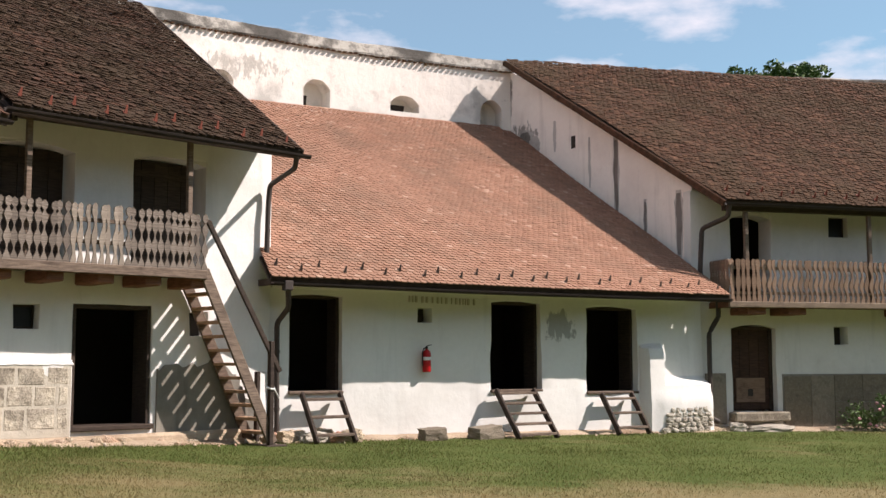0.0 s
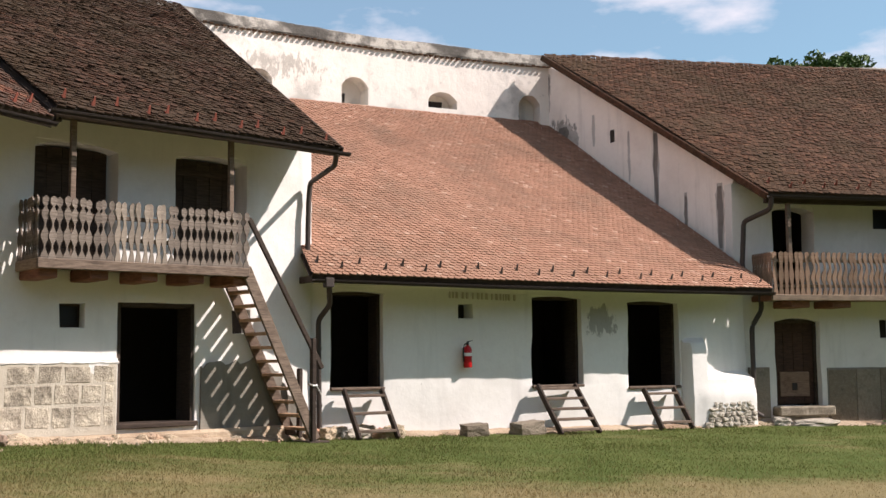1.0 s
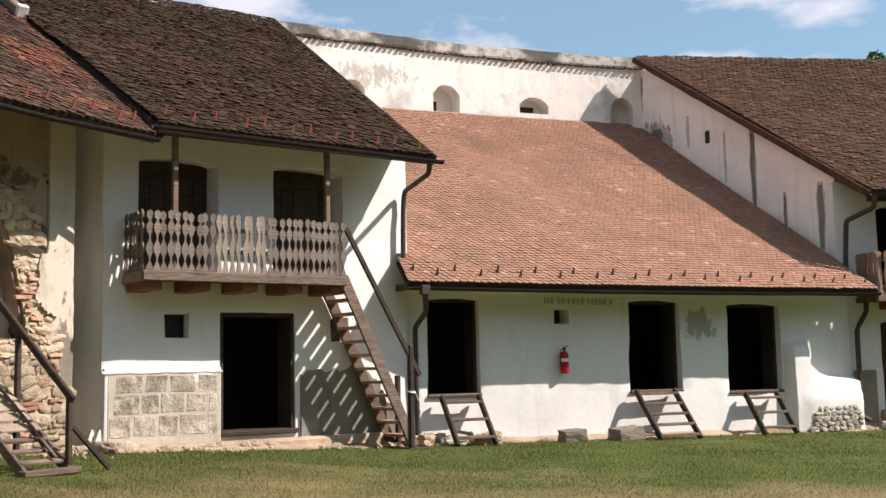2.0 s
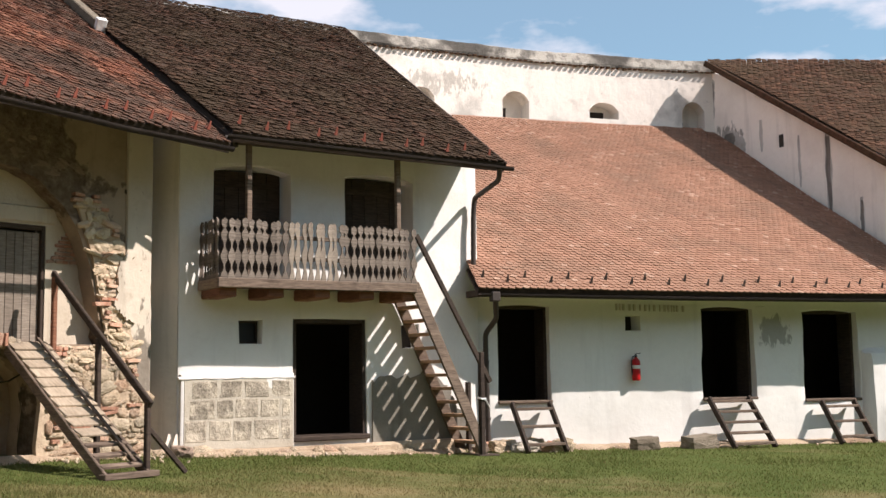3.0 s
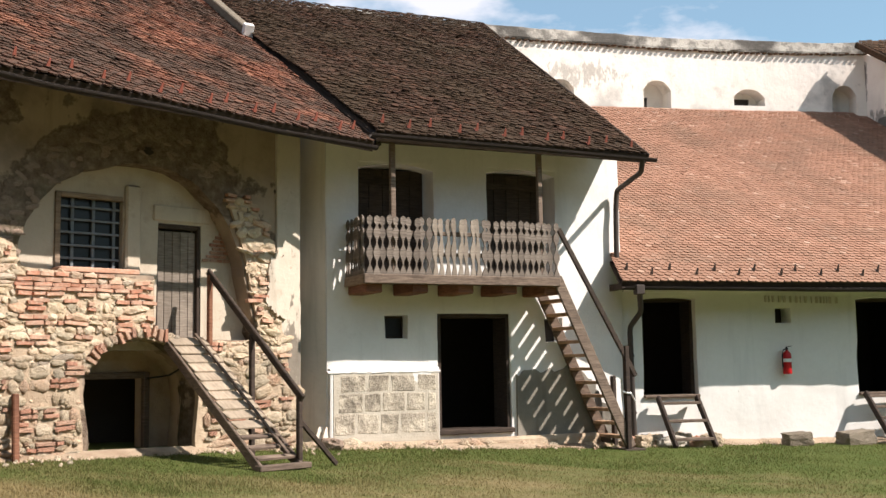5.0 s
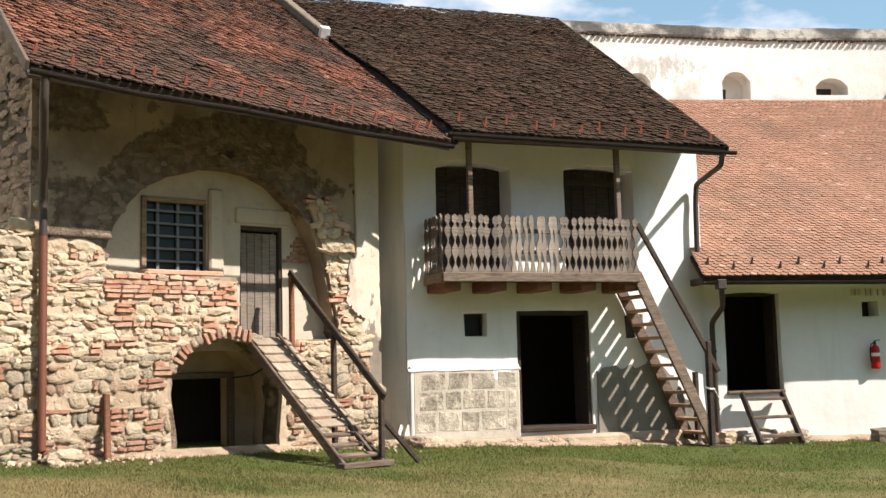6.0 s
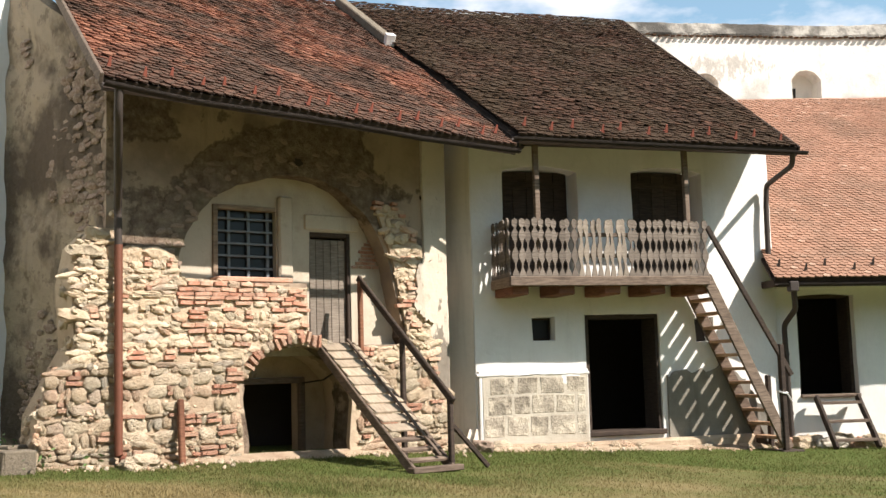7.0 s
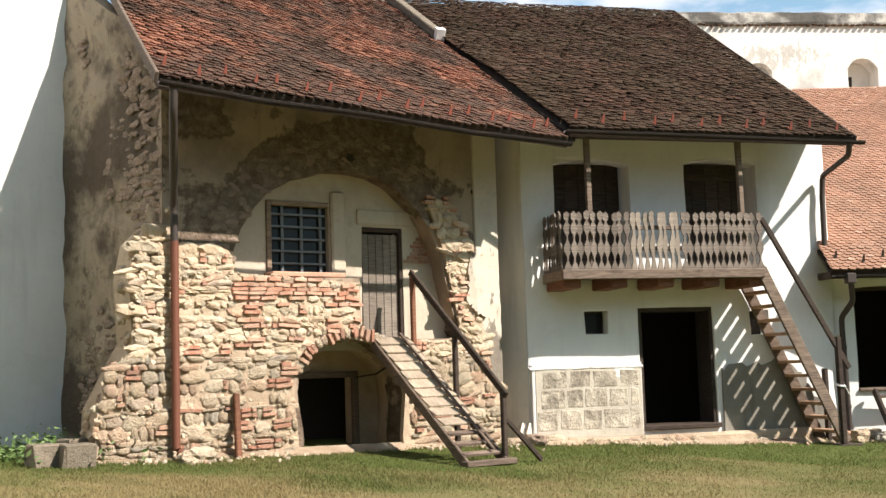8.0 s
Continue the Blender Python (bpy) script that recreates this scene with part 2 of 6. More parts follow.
M_STONE = stone("field_stone", [(0, (0.31, 0.26, 0.19)), (0.2, (0.49, 0.385, 0.26)), (0.45, (0.42, 0.31, 0.205)), (0.68, (0.54, 0.44, 0.315)), (0.87, (0.46, 0.285, 0.185)), (1, (0.35, 0.305, 0.24))], 0.06, (0.17, 0.125, 0.085), 0.3, 0.3)
M_PEELED = stone("peeled_brown_rubble", [(0, (0.19, 0.135, 0.102)), (1, (0.27, 0.19, 0.143))], 0.018, (0.05, 0.04, 0.03))
M_ASHLAR = stone("grey_ashlar", [(0, (0.17, 0.14, 0.105)), (0.5, (0.25, 0.208, 0.155)), (1, (0.21, 0.185, 0.145))], 0.05, (0.10, 0.085, 0.065), 0.25, 0.42)
M_SMEARED = stone("lime_smeared_ashlar", [(0, (0.16, 0.135, 0.105)), (0.4, (0.27, 0.235, 0.185)), (0.7, (0.36, 0.31, 0.245)), (1, (0.20, 0.18, 0.145))], 0.05, (0.12, 0.10, 0.08), 0.45, 0.72)
M_PALESTONE = stone("pale_cobble", [(0, (0.36, 0.32, 0.265)), (0.5, (0.47, 0.43, 0.36)), (1, (0.29, 0.26, 0.215))], 0.03)
M_BRICK = stone("old_red_brick", [(0, (0.37, 0.155, 0.095)), (0.4, (0.44, 0.215, 0.14)), (0.75, (0.50, 0.31, 0.215)), (1, (0.31, 0.155, 0.105))], 0.025, (0.20, 0.13, 0.09), 0.35, 0.15)
# dark grey for the added unseen walls, so they bounce little light
M_SKY_SCREEN = plaster("grey_sky_screen", (0.24, 0.215, 0.18), (0.14, 0.12, 0.10), 0.6, 0.4)
# near-black colour that stands for the shade inside rooms, slits and holes
M_DARK = plain("interior_shade", (0.045, 0.036, 0.03), 0.95)
M_GLASS = plain("dark_window_glass", (0.010, 0.011, 0.012), 0.3, 0.0, 0.1)
M_IRON = plain("grey_blue_iron", (0.16, 0.17, 0.18), 0.6, 0.3)
M_RED = plain("red_enamel", (0.42, 0.010, 0.012), 0.35, 0.0, 0.1)
M_BLACK = plain("black_rubber", (0.015, 0.015, 0.016), 0.55)
M_LABEL = plain("white_paper_label", (0.72, 0.72, 0.70), 0.6, 0.0, 0.1)
M_LEAF = plain("green_leaf", (0.095, 0.14, 0.04), 0.6, 0.0, 0.4)
M_FLOWER = plain("pale_pink_petal", (0.62, 0.30, 0.33), 0.6, 0.0, 0.2)
M_BARK = timber("grey_bark", (0.16, 0.13, 0.10), (0.07, 0.055, 0.045))
M_PAINT = plain("faded_ochre_paint", (0.53, 0.485, 0.41), 0.9)



def dry_lawn(n, most):
    """Straw-dry patches; most lie in the unseen near court, added to warm bounced light."""
    v = n.t.nodes.new("ShaderNodeVectorMath")
    v.operation = "LENGTH"
    mpn = n.t.nodes.new("ShaderNodeMapping")
    mpn.inputs["Scale"].default_value = (0.06, 0.075, 0)
    mpn.inputs["Location"].default_value = (-0.12, -0.45, 0)
    n.link(n.co, mpn.inputs["Vector"])
    n.link(mpn.outputs["Vector"], v.inputs[0])
    # extra dryness round the camera, put there to warm the light off the lawn
    worn = n.band(v.outputs["Value"], 0.4, 0.95, 0.3, -0.03)
    return n.band(n.add(n.noise(0.34, 7, 0.65, (0.6, 1.0, 1.0), 7.0), worn), 0.53, 0.71, 0, most)


n_ = Nodes("mown_grass_ground")
gc = n_.mix(n_.band(n_.noise(0.9, 6, 0.6), 0.40, 0.62), (0.070, 0.095, 0.022), (0.098, 0.115, 0.032))
gc = n_.mix(dry_lawn(n_, 0.85), gc, (0.225, 0.175, 0.088))
gc = n_.mix(n_.band(n_.noise(6, 6, 0.7), 0.5, 0.72, 0, 0.3), gc, (0.06, 0.07, 0.024))
M_GROUND = n_.done(gc, 0.95, n_.bump(n_.noise(18, 6, 0.7), 0.03), spec=0.1)
n_ = Nodes("grass_blade")
gc = n_.ramp(n_.random(), [(0, (0.100, 0.125, 0.034)), (0.5, (0.122, 0.143, 0.042)), (0.85, (0.150, 0.158, 0.055)), (1, (0.21, 0.185, 0.085))])
gc = n_.mix(dry_lawn(n_, 0.85), gc, (0.31, 0.24, 0.12))
M_BLADE = n_.done(gc, 0.8, spec=0.15)
thin = n_.t.nodes.new("ShaderNodeBsdfTranslucent")
both = n_.t.nodes.new("ShaderNodeMixShader")
both.inputs["Fac"].default_value = 0.45
n_.link(gc, thin.inputs["Color"])
n_.link(n_.b.outputs["BSDF"], both.inputs[1])
n_.link(thin.outputs["BSDF"], both.inputs[2])
n_.link(both.outputs["Shader"], n_.t.nodes["Material Output"].inputs["Surface"])


# ---- mesh helpers ----
def part(name, bm, material, parent=None, label="", smooth=False):
    me = bpy.data.meshes.new(name)
    bmesh.ops.recalc_face_normals(bm, faces=bm.faces)
    bm.to_mesh(me)
    bm.free()
    me.materials.append(material)
    if smooth:
        me.polygons.foreach_set("use_smooth", [True] * len(me.polygons))
        me.set_sharp_from_angle(angle=radians(38))
    ob = new(name, me)
    ob.parent = parent
    return tagged(ob, label)


def shared(name, me, parent, m, label=""):
    """One more object on a mesh that other pieces use too."""
    ob = new(name, me)
    ob.parent = parent
    ob.matrix_local = m
    return tagged(ob, label)


def mesh_of(bm, name, material, smooth=False):
    me = bpy.data.meshes.new(name)
    bmesh.ops.recalc_face_normals(bm, faces=bm.faces)
    bm.to_mesh(me)
    bm.free()
    me.materials.append(material)
    if smooth:
        me.polygons.foreach_set("use_smooth", [True] * len(me.polygons))
    return me


def thing(name, m, label, category, group=""):
    ob = new(name)
    ob.matrix_world = m
    return tagged(ob, label, category, group)


def box(x0, x1, y0, y1, z0, z1, bevel=0.0, bm=None, m=None):
    bm = bm or bmesh.new()
    r = bmesh.ops.create_cube(bm, size=1.0)
    vs = r["verts"]
    for v in vs:
        v.co = Vector(((x0 + x1) / 2 + v.co.x * (x1 - x0), (y0 + y1) / 2 + v.co.y * (y1 - y0), (z0 + z1) / 2 + v.co.z * (z1 - z0)))
    if bevel:
        es = list({e for v in vs for e in v.link_edges})
        r = bmesh.ops.bevel(bm, geom=es, offset=bevel, segments=1, affect="EDGES")
        vs = list({v for f in r["faces"] for v in f.verts} | {v for v in vs if v.is_valid})
    if m is not None:
        for v in vs:
            v.co = m @ v.co
    return bm


def rough_box(x0, x1, y0, y1, z0, z1, seed, amount=0.012):
    """A long plastered ledge with an uneven, rounded edge."""
    bm = bmesh.new()
    k = max(2, round((x1 - x0) / 0.09))
    ring = [(y1, z0), (y0, z0), (y0 - 0.004, (z0 + z1) / 2), (y0 * 0.7 + y1 * 0.3, z1), (y1, z1 + 0.01)]
    rows = [[bm.verts.new((x0 + (x1 - x0) * i / k, y + amount * noise.noise((i * 0.7, seed, j)), z + amount * 1.6 * noise.noise((i * 0.45, seed + 5, j)))) for j, (y, z) in enumerate(ring)] for i in range(k + 1)]
    for a, b in zip(rows, rows[1:]):
        for j in range(5):
            bm.faces.new((a[j], b[j], b[(j + 1) % 5], a[(j + 1) % 5]))
    bm.faces.new(rows[0]), bm.faces.new(rows[-1][::-1])
    return bm


def beam(a, b, w, h, bevel=0.008, bm=None, up=(0, 0, 1)):
    """A squared timber from a to b."""
    a, b = Vector(a), Vector(b)
    d = (b - a).normalized()
    side = d.cross(Vector(up)).normalized()
    top = side.cross(d)
    m = Matrix.Translation((a + b) / 2) @ Matrix((side, d, top)).transposed().to_4x4()
    half = (b - a).length / 2
    return box(-w / 2, w / 2, -half, half, -h / 2, h / 2, bevel, bm, m)


def tube(pts, r, seg=10, arc=(0.0, 2 * math.pi), bm=None, wall=0.0):
    """A pipe along points; with an arc, a trough open at the top."""
    bm = bm or bmesh.new()
    pts = [Vector(p) for p in pts]
    rings, closed = [], arc[1] - arc[0] > 6.2
    for i, p in enumerate(pts):
        d = (pts[min(i + 1, len(pts) - 1)] - pts[max(i - 1, 0)]).normalized()
        ref = Vector((0, 0, 1)) if abs(d.z) < 0.9 else Vector((0, 1, 0))
        s = d.cross(ref).normalized()
        u = s.cross(d)
        k = seg if closed else seg + 1
        rings.append([bm.verts.new(p + (s * math.cos(arc[0] + (arc[1] - arc[0]) * j / seg) + u * math.sin(arc[0] + (arc[1] - arc[0]) * j / seg)) * r) for j in range(k)])
    for a, b in zip(rings, rings[1:]):
        for j in range(len(a) if closed else len(a) - 1):
            bm.faces.new((a[j], a[(j + 1) % len(a)], b[(j + 1) % len(a)], b[j]))
    if closed:
        bm.faces.new(rings[0][::-1])
        bm.faces.new(rings[-1])
    elif wall:
        bmesh.ops.solidify(bm, geom=list(bm.faces), thickness=wall)
    return bm


def wall_grid(x0, x1, z0, z1, thick, holes=(), step=0.35, uneven=0.02, seed=0.0, shape=None, soft=0.035):
    """A wall of real thickness with rectangular holes (a0, a1, b0, b1) through it; front at y = 0, back at y = thick."""
    def cuts(lo, hi, marks):
        base = sorted({lo, hi, *[m for m in marks if lo < m < hi]})
        out = []
        for a, b in zip(base, base[1:]):
            k = max(1, round((b - a) / step))
            out += [a + (b - a) * i / k for i in range(k)]
        return out + [hi]
    xs = cuts(x0, x1, [v for h in holes for v in h[:2]])
    zs = cuts(z0, z1, [v for h in holes for v in h[2:]])
    bm = bmesh.new()
    grid = {}

    def vert(i, j, k):
        if (i, j, k) not in grid:
            x, z = xs[i], zs[j]
            y = thick if k else uneven * (noise.noise((x * 0.7 + seed, 3.1, z * 0.7)) * 1.6 + 0.5 * noise.noise((x * 2.3, seed, z * 2.3)))
            dx = 0.022 * noise.noise((x * 1.9, z * 2.7, seed + 9)) if x0 < x < x1 else 0
            dz = 0.018 * noise.noise((x * 2.1, seed + 4, z * 1.7)) if z0 < z < z1 else 0
            p = Vector((x + dx, y, z + dz))
            grid[i, j, k] = bm.verts.new(shape(p) if shape else p)
        return grid[i, j, k]

    def solid(i, j):
        if not (0 <= i < len(xs) - 1 and 0 <= j < len(zs) - 1):
            return False
        cx, cz = (xs[i] + xs[i + 1]) / 2, (zs[j] + zs[j + 1]) / 2
        return not any(a < cx < b and c < cz < d for a, b, c, d in holes)
    for i in range(len(xs) - 1):
        for j in range(len(zs) - 1):
            if not solid(i, j):
                continue
            bm.faces.new([vert(i, j, 0), vert(i + 1, j, 0), vert(i + 1, j + 1, 0), vert(i, j + 1, 0)])
            bm.faces.new([vert(i, j, 1), vert(i, j + 1, 1), vert(i + 1, j + 1, 1), vert(i + 1, j, 1)])
            for (di, dj), (p, q) in (((-1, 0), ((0, 0), (0, 1))), ((1, 0), ((1, 0), (1, 1))), ((0, -1), ((0, 0), (1, 0))), ((0, 1), ((0, 1), (1, 1)))):
                if not solid(i + di, j + dj):
                    a, b = (i + p[0], j + p[1]), (i + q[0], j + q[1])
                    bm.faces.new([vert(*a, 0), vert(*a, 1), vert(*b, 1), vert(*b, 0)])
    bmesh.ops.recalc_face_normals(bm, faces=bm.faces)
    rim = [e for e in bm.edges if len(e.link_faces) == 2 and e.calc_face_angle(0) > 1.0]
    front = {v for k, v in grid.items() if k[2] == 0}
    rim = [e for e in rim if e.verts[0] in front and e.verts[1] in front]
    if soft:
        bmesh.ops.bevel(bm, geom=rim, offset=soft, segments=2, affect="EDGES", profile=0.6)
    return bm


def arch_heads(parent, holes, arch, thick, material, shape=None, power=2.0, face=0.012):
    """The curved heads that close the top of openings."""
    move = shape or (lambda p: p)
    for (a, b, c, d), rise in zip(holes, arch):
        if not rise:
            continue
        bm = bmesh.new()
        k = 16
        lower = [(a - 0.02 + (b - a + 0.04) * i / k, d - rise * abs(2 * i / k - 1) ** power - 0.004) for i in range(k + 1)]
        rows = []
        for y in (face, thick - 0.004):
            rows.append(([bm.verts.new(move(Vector((x, y, z)))) for x, z in lower], [bm.verts.new(move(Vector((x, y, d + 0.04)))) for x, z in lower]))
        for i in range(k):
            for lo, hi in rows:
                bm.faces.new((lo[i], lo[i + 1], hi[i + 1], hi[i]))
            bm.faces.new((rows[0][0][i], rows[0][0][i + 1], rows[1][0][i + 1], rows[1][0][i]))
            bm.faces.new((rows[0][1][i], rows[0][1][i + 1], rows[1][1][i + 1], rows[1][1][i]))
        part("arch_head", bm, material, parent)


def slab(outline, m, thick):
    """A flat plate: an outline in x, y of the frame m, made thick downwards."""
    bm = bmesh.new()
    top = [bm.verts.new(m @ Vector((x, y, 0))) for x, y in outline]
    low = [bm.verts.new(m @ Vector((x, y, -thick))) for x, y in outline]
    bm.faces.new(top)
    bm.faces.new(low[::-1])
    for i in range(len(top)):
        j = (i + 1) % len(top)
        bm.faces.new((top[i], low[i], low[j], top[j]))
    return bm


def plate(outline, y0, y1):
    """An upright plate: an outline in x, z between y0 and y1."""
    bm = bmesh.new()
    a = [bm.verts.new((x, y0, z)) for x, z in outline]
    b = [bm.verts.new((x, y1, z)) for x, z in outline]
    bm.faces.new(a)
    bm.faces.new(b[::-1])
    for i in range(len(a)):
        j = (i + 1) % len(a)
        bm.faces.new((a[i], b[i], b[j], a[j]))
    return bm


# one clay tile with a rounded tail: x across, y up the slope, z off the roof
TILE_W, TILE_ROW, TILE_L = 0.148, 0.112, 0.19


def tile_shape():
    w = TILE_W * 0.485
    out = [(-w, TILE_L), (-w, 0.075), (-w * 0.74, 0.031), (-w * 0.34, 0.004), (w * 0.34, 0.004), (w * 0.74, 0.031), (w, 0.075), (w, TILE_L)]
    top = [(x, y, 0.038 - 0.14 * y) for x, y in out]
    low = [(x, y, 0.017 - 0.14 * y) for x, y in out[1:7]]
    faces = [tuple(range(8))] + [(i + 1, i, i + 7, i + 8) for i in range(1, 6)]
    return top + low, faces


TILE_V, TILE_F = tile_shape()


def roof_tiles(parent, eave_l, eave_r, ridge_l, ridge_r, material, seed, singles=300, sag=0.05, rough=1.0, kind_label="clay tiles", near=None):
    """Rows of overlapping tiles on the patch between eave and ridge; the lowest ones by the eave are objects of their own."""
    rnd = random.Random(seed)
    el, er, rl, rr = (Vector(p) for p in (eave_l, eave_r, ridge_l, ridge_r))
    rows = round(((rl - el).length + (rr - er).length) / 2 / TILE_ROW)
    me = bpy.data.meshes.new("tile")
    me.from_pydata(TILE_V, [], TILE_F)
    me.materials.append(material)
    verts, faces, count = [], [], 0
    tv = np.array(TILE_V)
    for r in range(rows):
        f = r / rows
        a, b = el.lerp(rl, f), er.lerp(rr, f)
        ax = (b - a).normalized()
        up = ((rl - el).lerp(rr - er, 0.5)).normalized()
        nz = ax.cross(up).normalized()
        up = nz.cross(ax)
        width = (b - a).length
        k = int(width / TILE_W)
        for c in range(k + r % 2):
            x = (c + (0.0 if r % 2 else 0.5)) * width / k
            half = r % 2 and c in (0, k)
            if half:
                x += (0.25 if c == 0 else -0.25) * width / k
            p = a + ax * x
            drop = sag * (noise.noise((p.x * 0.35 + seed, p.y * 0.35, p.z * 0.3)) + 0.4 * noise.noise((p.x * 1.3, p.y * 1.3 + seed, 0))) - sag * 0.8 * math.sin(math.pi * x / width) * math.sin(math.pi * f)
            p = p + nz * (drop + 0.012 * rough * rnd.random())
            tilt = Matrix.Rotation(radians(rnd.gauss(0, 1.6) * rough), 4, "Z") @ Matrix.Rotation(radians(rnd.gauss(0, 1.3) * rough), 4, "X")
            slip = rnd.gauss(0, 0.006) * rough - (0.05 if rnd.random() < 0.006 else 0)
            m = Matrix.Translation(p + up * slip) @ Matrix((ax, up, nz)).transposed().to_4x4() @ tilt
            if half:
                m = m @ Matrix.Diagonal((0.5, 1, 1, 1))
            if count < singles and (near is None or near(x)):
                shared("tile", me, parent, m)
                count += 1
            else:
                mm = np.array(m)
                base = len(verts) * len(tv)
                verts.append(tv @ mm[:3, :3].T + mm[:3, 3])
                faces += [tuple(i + base for i in fc) for fc in TILE_F]
    rest = bpy.data.meshes.new("tile_cover")
    rest.from_pydata(np.concatenate(verts).tolist(), [], faces)
    rest.materials.append(material)
    ob = new("tile_cover", rest)
    ob.parent = parent
    return tagged(ob, kind_label, kind="stuff")


def hook_mesh():
    bm = bmesh.new()
    v = [bm.verts.new(p) for p in ((-0.03, 0.0, 0.02), (0.03, 0.0, 0.02), (0.012, 0.03, 0.16), (-0.012, 0.03, 0.16), (-0.03, 0.02, 0.02), (0.03, 0.02, 0.02), (0.012, 0.045, 0.16), (-0.012, 0.045, 0.16))]
    for f in ((0, 1, 2, 3), (7, 6, 5, 4), (0, 4, 5, 1), (1, 5, 6, 2), (2, 6, 7, 3), (3, 7, 4, 0)):
        bm.faces.new([v[i] for i in f])
    box(-0.012, 0.012, 0.02, 0.1, 0.02, 0.032, 0, bm)
    return bm


def snow_hooks(parent, eave_l, eave_r, ridge_l, ridge_r, spacing, seed, material=None):
    me = mesh_of(hook_mesh(), "snow_hook", material or M_HOOK)
    rnd = random.Random(seed)
    el, er, rl, rr = (Vector(p) for p in (eave_l, eave_r, ridge_l, ridge_r))
    ax = (er - el).normalized()
    up = (rl - el).lerp(rr - er, 0.5).normalized()
    nz = ax.cross(up).normalized()
    up = nz.cross(ax)
    k = int((er - el).length / spacing)
    for i in range(k):
        p = el + ax * ((i + 0.5) * (er - el).length / k + rnd.gauss(0, 0.02)) + up * (0.26 if i % 2 else 0.44)
        lean = Matrix.Rotation(radians(rnd.gauss(0, 3)), 4, "Y")
        shared("snow_hook", me, parent, Matrix.Translation(p) @ Matrix((ax, up, nz)).transposed().to_4x4() @ lean)


def deck(parent, eave_l, eave_r, ridge_l, ridge_r, label="", thick=0.045):
    """The boarding under the tiles; the tiles hang on it."""
    bm = bmesh.new()
    pts = [Vector(p) for p in (eave_l, eave_r, ridge_r, ridge_l)]
    nz = (pts[1] - pts[0]).cross(pts[3] - pts[0]).normalized()
    k = 12

    def sheet(depth):
        return [[bm.verts.new(pts[0].lerp(pts[1], u / k).lerp(pts[3].lerp(pts[2], u / k), v / k) - nz * depth) for u in range(k + 1)] for v in range(k + 1)]
    top, low = sheet(0.11), sheet(0.11 + thick)
    for v in range(k):
        for u in range(k):
            bm.faces.new((top[v][u], top[v][u + 1], top[v + 1][u + 1], top[v + 1][u]))
            bm.faces.new((low[v][u], low[v + 1][u], low[v + 1][u + 1], low[v][u + 1]))
    for i in range(k):
        for e0, e1 in (((0, i), (0, i + 1)), ((k, i), (k, i + 1)), ((i, 0), (i + 1, 0)), ((i, k), (i + 1, k))):
            bm.faces.new((top[e0[0]][e0[1]], top[e1[0]][e1[1]], low[e1[0]][e1[1]], low[e0[0]][e0[1]]))
    roof = part("roof", bm, M_WOOD_DARK, parent, label)
    up = ((pts[3] - pts[0]).lerp(pts[2] - pts[1], 0.5)).normalized()
    bm = bmesh.new()
    ring = [[bm.verts.new(p + up * u - nz * d) for p in pts[:2]] for u, d in ((0.05, 0.17), (0.05, 0.0), (0.09, 0.0), (0.09, 0.17))]
    for a, b in zip(ring, ring[1:] + ring[:1]):
        bm.faces.new((a[0], a[1], b[1], b[0]))
    bm.faces.new([r[0] for r in ring]), bm.faces.new([r[1] for r in ring][::-1])
    part("eave_board", bm, M_WOOD_DARK, roof)
    return roof


# ---- the ground ----
def ground_z(x, y):
    """The lawn climbs gently to the west."""
    g = 0.06 + 0.055 * (-3 - x) if x < -3 else 0.06 - 0.017 * (x + 3)
    far = min(1.0, max(0.0, (math.hypot(x, y) - 4) / 8))
    return max(-0.2, min(0.6, g)) * far


def place(x, y, h):
    return pose(x, y, 0, 0, 0, h)


AX = [-900, -300, -120, -60, -40, -30, -24] + [-20 + 0.75 * i for i in range(57)] + [26, 32, 45, 80, 150, 400, 900]
AY = [-900, -300, -100, -40, -15, -5, 2, 6] + [9 + 0.75 * i for i in range(37)] + [40, 50, 80, 150, 400, 900]
bm = bmesh.new()
gv = [[bm.verts.new((x, y, ground_z(x, y) + 0.02 * noise.noise((x * 0.6, y * 0.6, 0)))) for x in AX] for y in AY]
for r0, r1 in zip(gv, gv[1:]):
    for i in range(len(AX) - 1):
        bm.faces.new((r0[i], r0[i + 1], r1[i + 1], r1[i]))
ground = part("ground", bm, M_GROUND, None, "sunlit mown lawn with straw-dry patches", True)
tagged(ground, category="lawn", kind="structure")

# ---- the rampart behind the houses: one bent wall with a coping ----
RAMPART = [(-16.6, 19.2), (-14.3, 21.8), (-12.14, 24.05), (-9.8, 25.95), (-7.55, 27.8), (-5.23, 29.44), (-3.1, 30.81), (-0.77, 32.13), (1.74, 33.18), (5.27, 34.17), (8.93, 34.94), (13.94, 35.62), (20.0, 36.0), (30.0, 35.6), (42.0, 32.0)]


def smooth_line(points, n=8):
    out = []
    p = [Vector(q) for q in points]
    p = [p[0] * 2 - p[1]] + p + [p[-1] * 2 - p[-2]]
    for i in range(1, len(p) - 2):
        for k in range(n):
            t = k / n
            out.append(0.5 * (2 * p[i] + (p[i + 1] - p[i - 1]) * t + (2 * p[i - 1] - 5 * p[i] + 4 * p[i + 1] - p[i + 2]) * t * t + (3 * p[i] - p[i - 1] - 3 * p[i + 1] + p[i + 2]) * t ** 3))
    return out + [p[-2]]


LINE = smooth_line(RAMPART)
RUN = [0.0]
for a, b in zip(LINE, LINE[1:]):
    RUN.append(RUN[-1] + (b - a).length)
S0 = RUN[16]


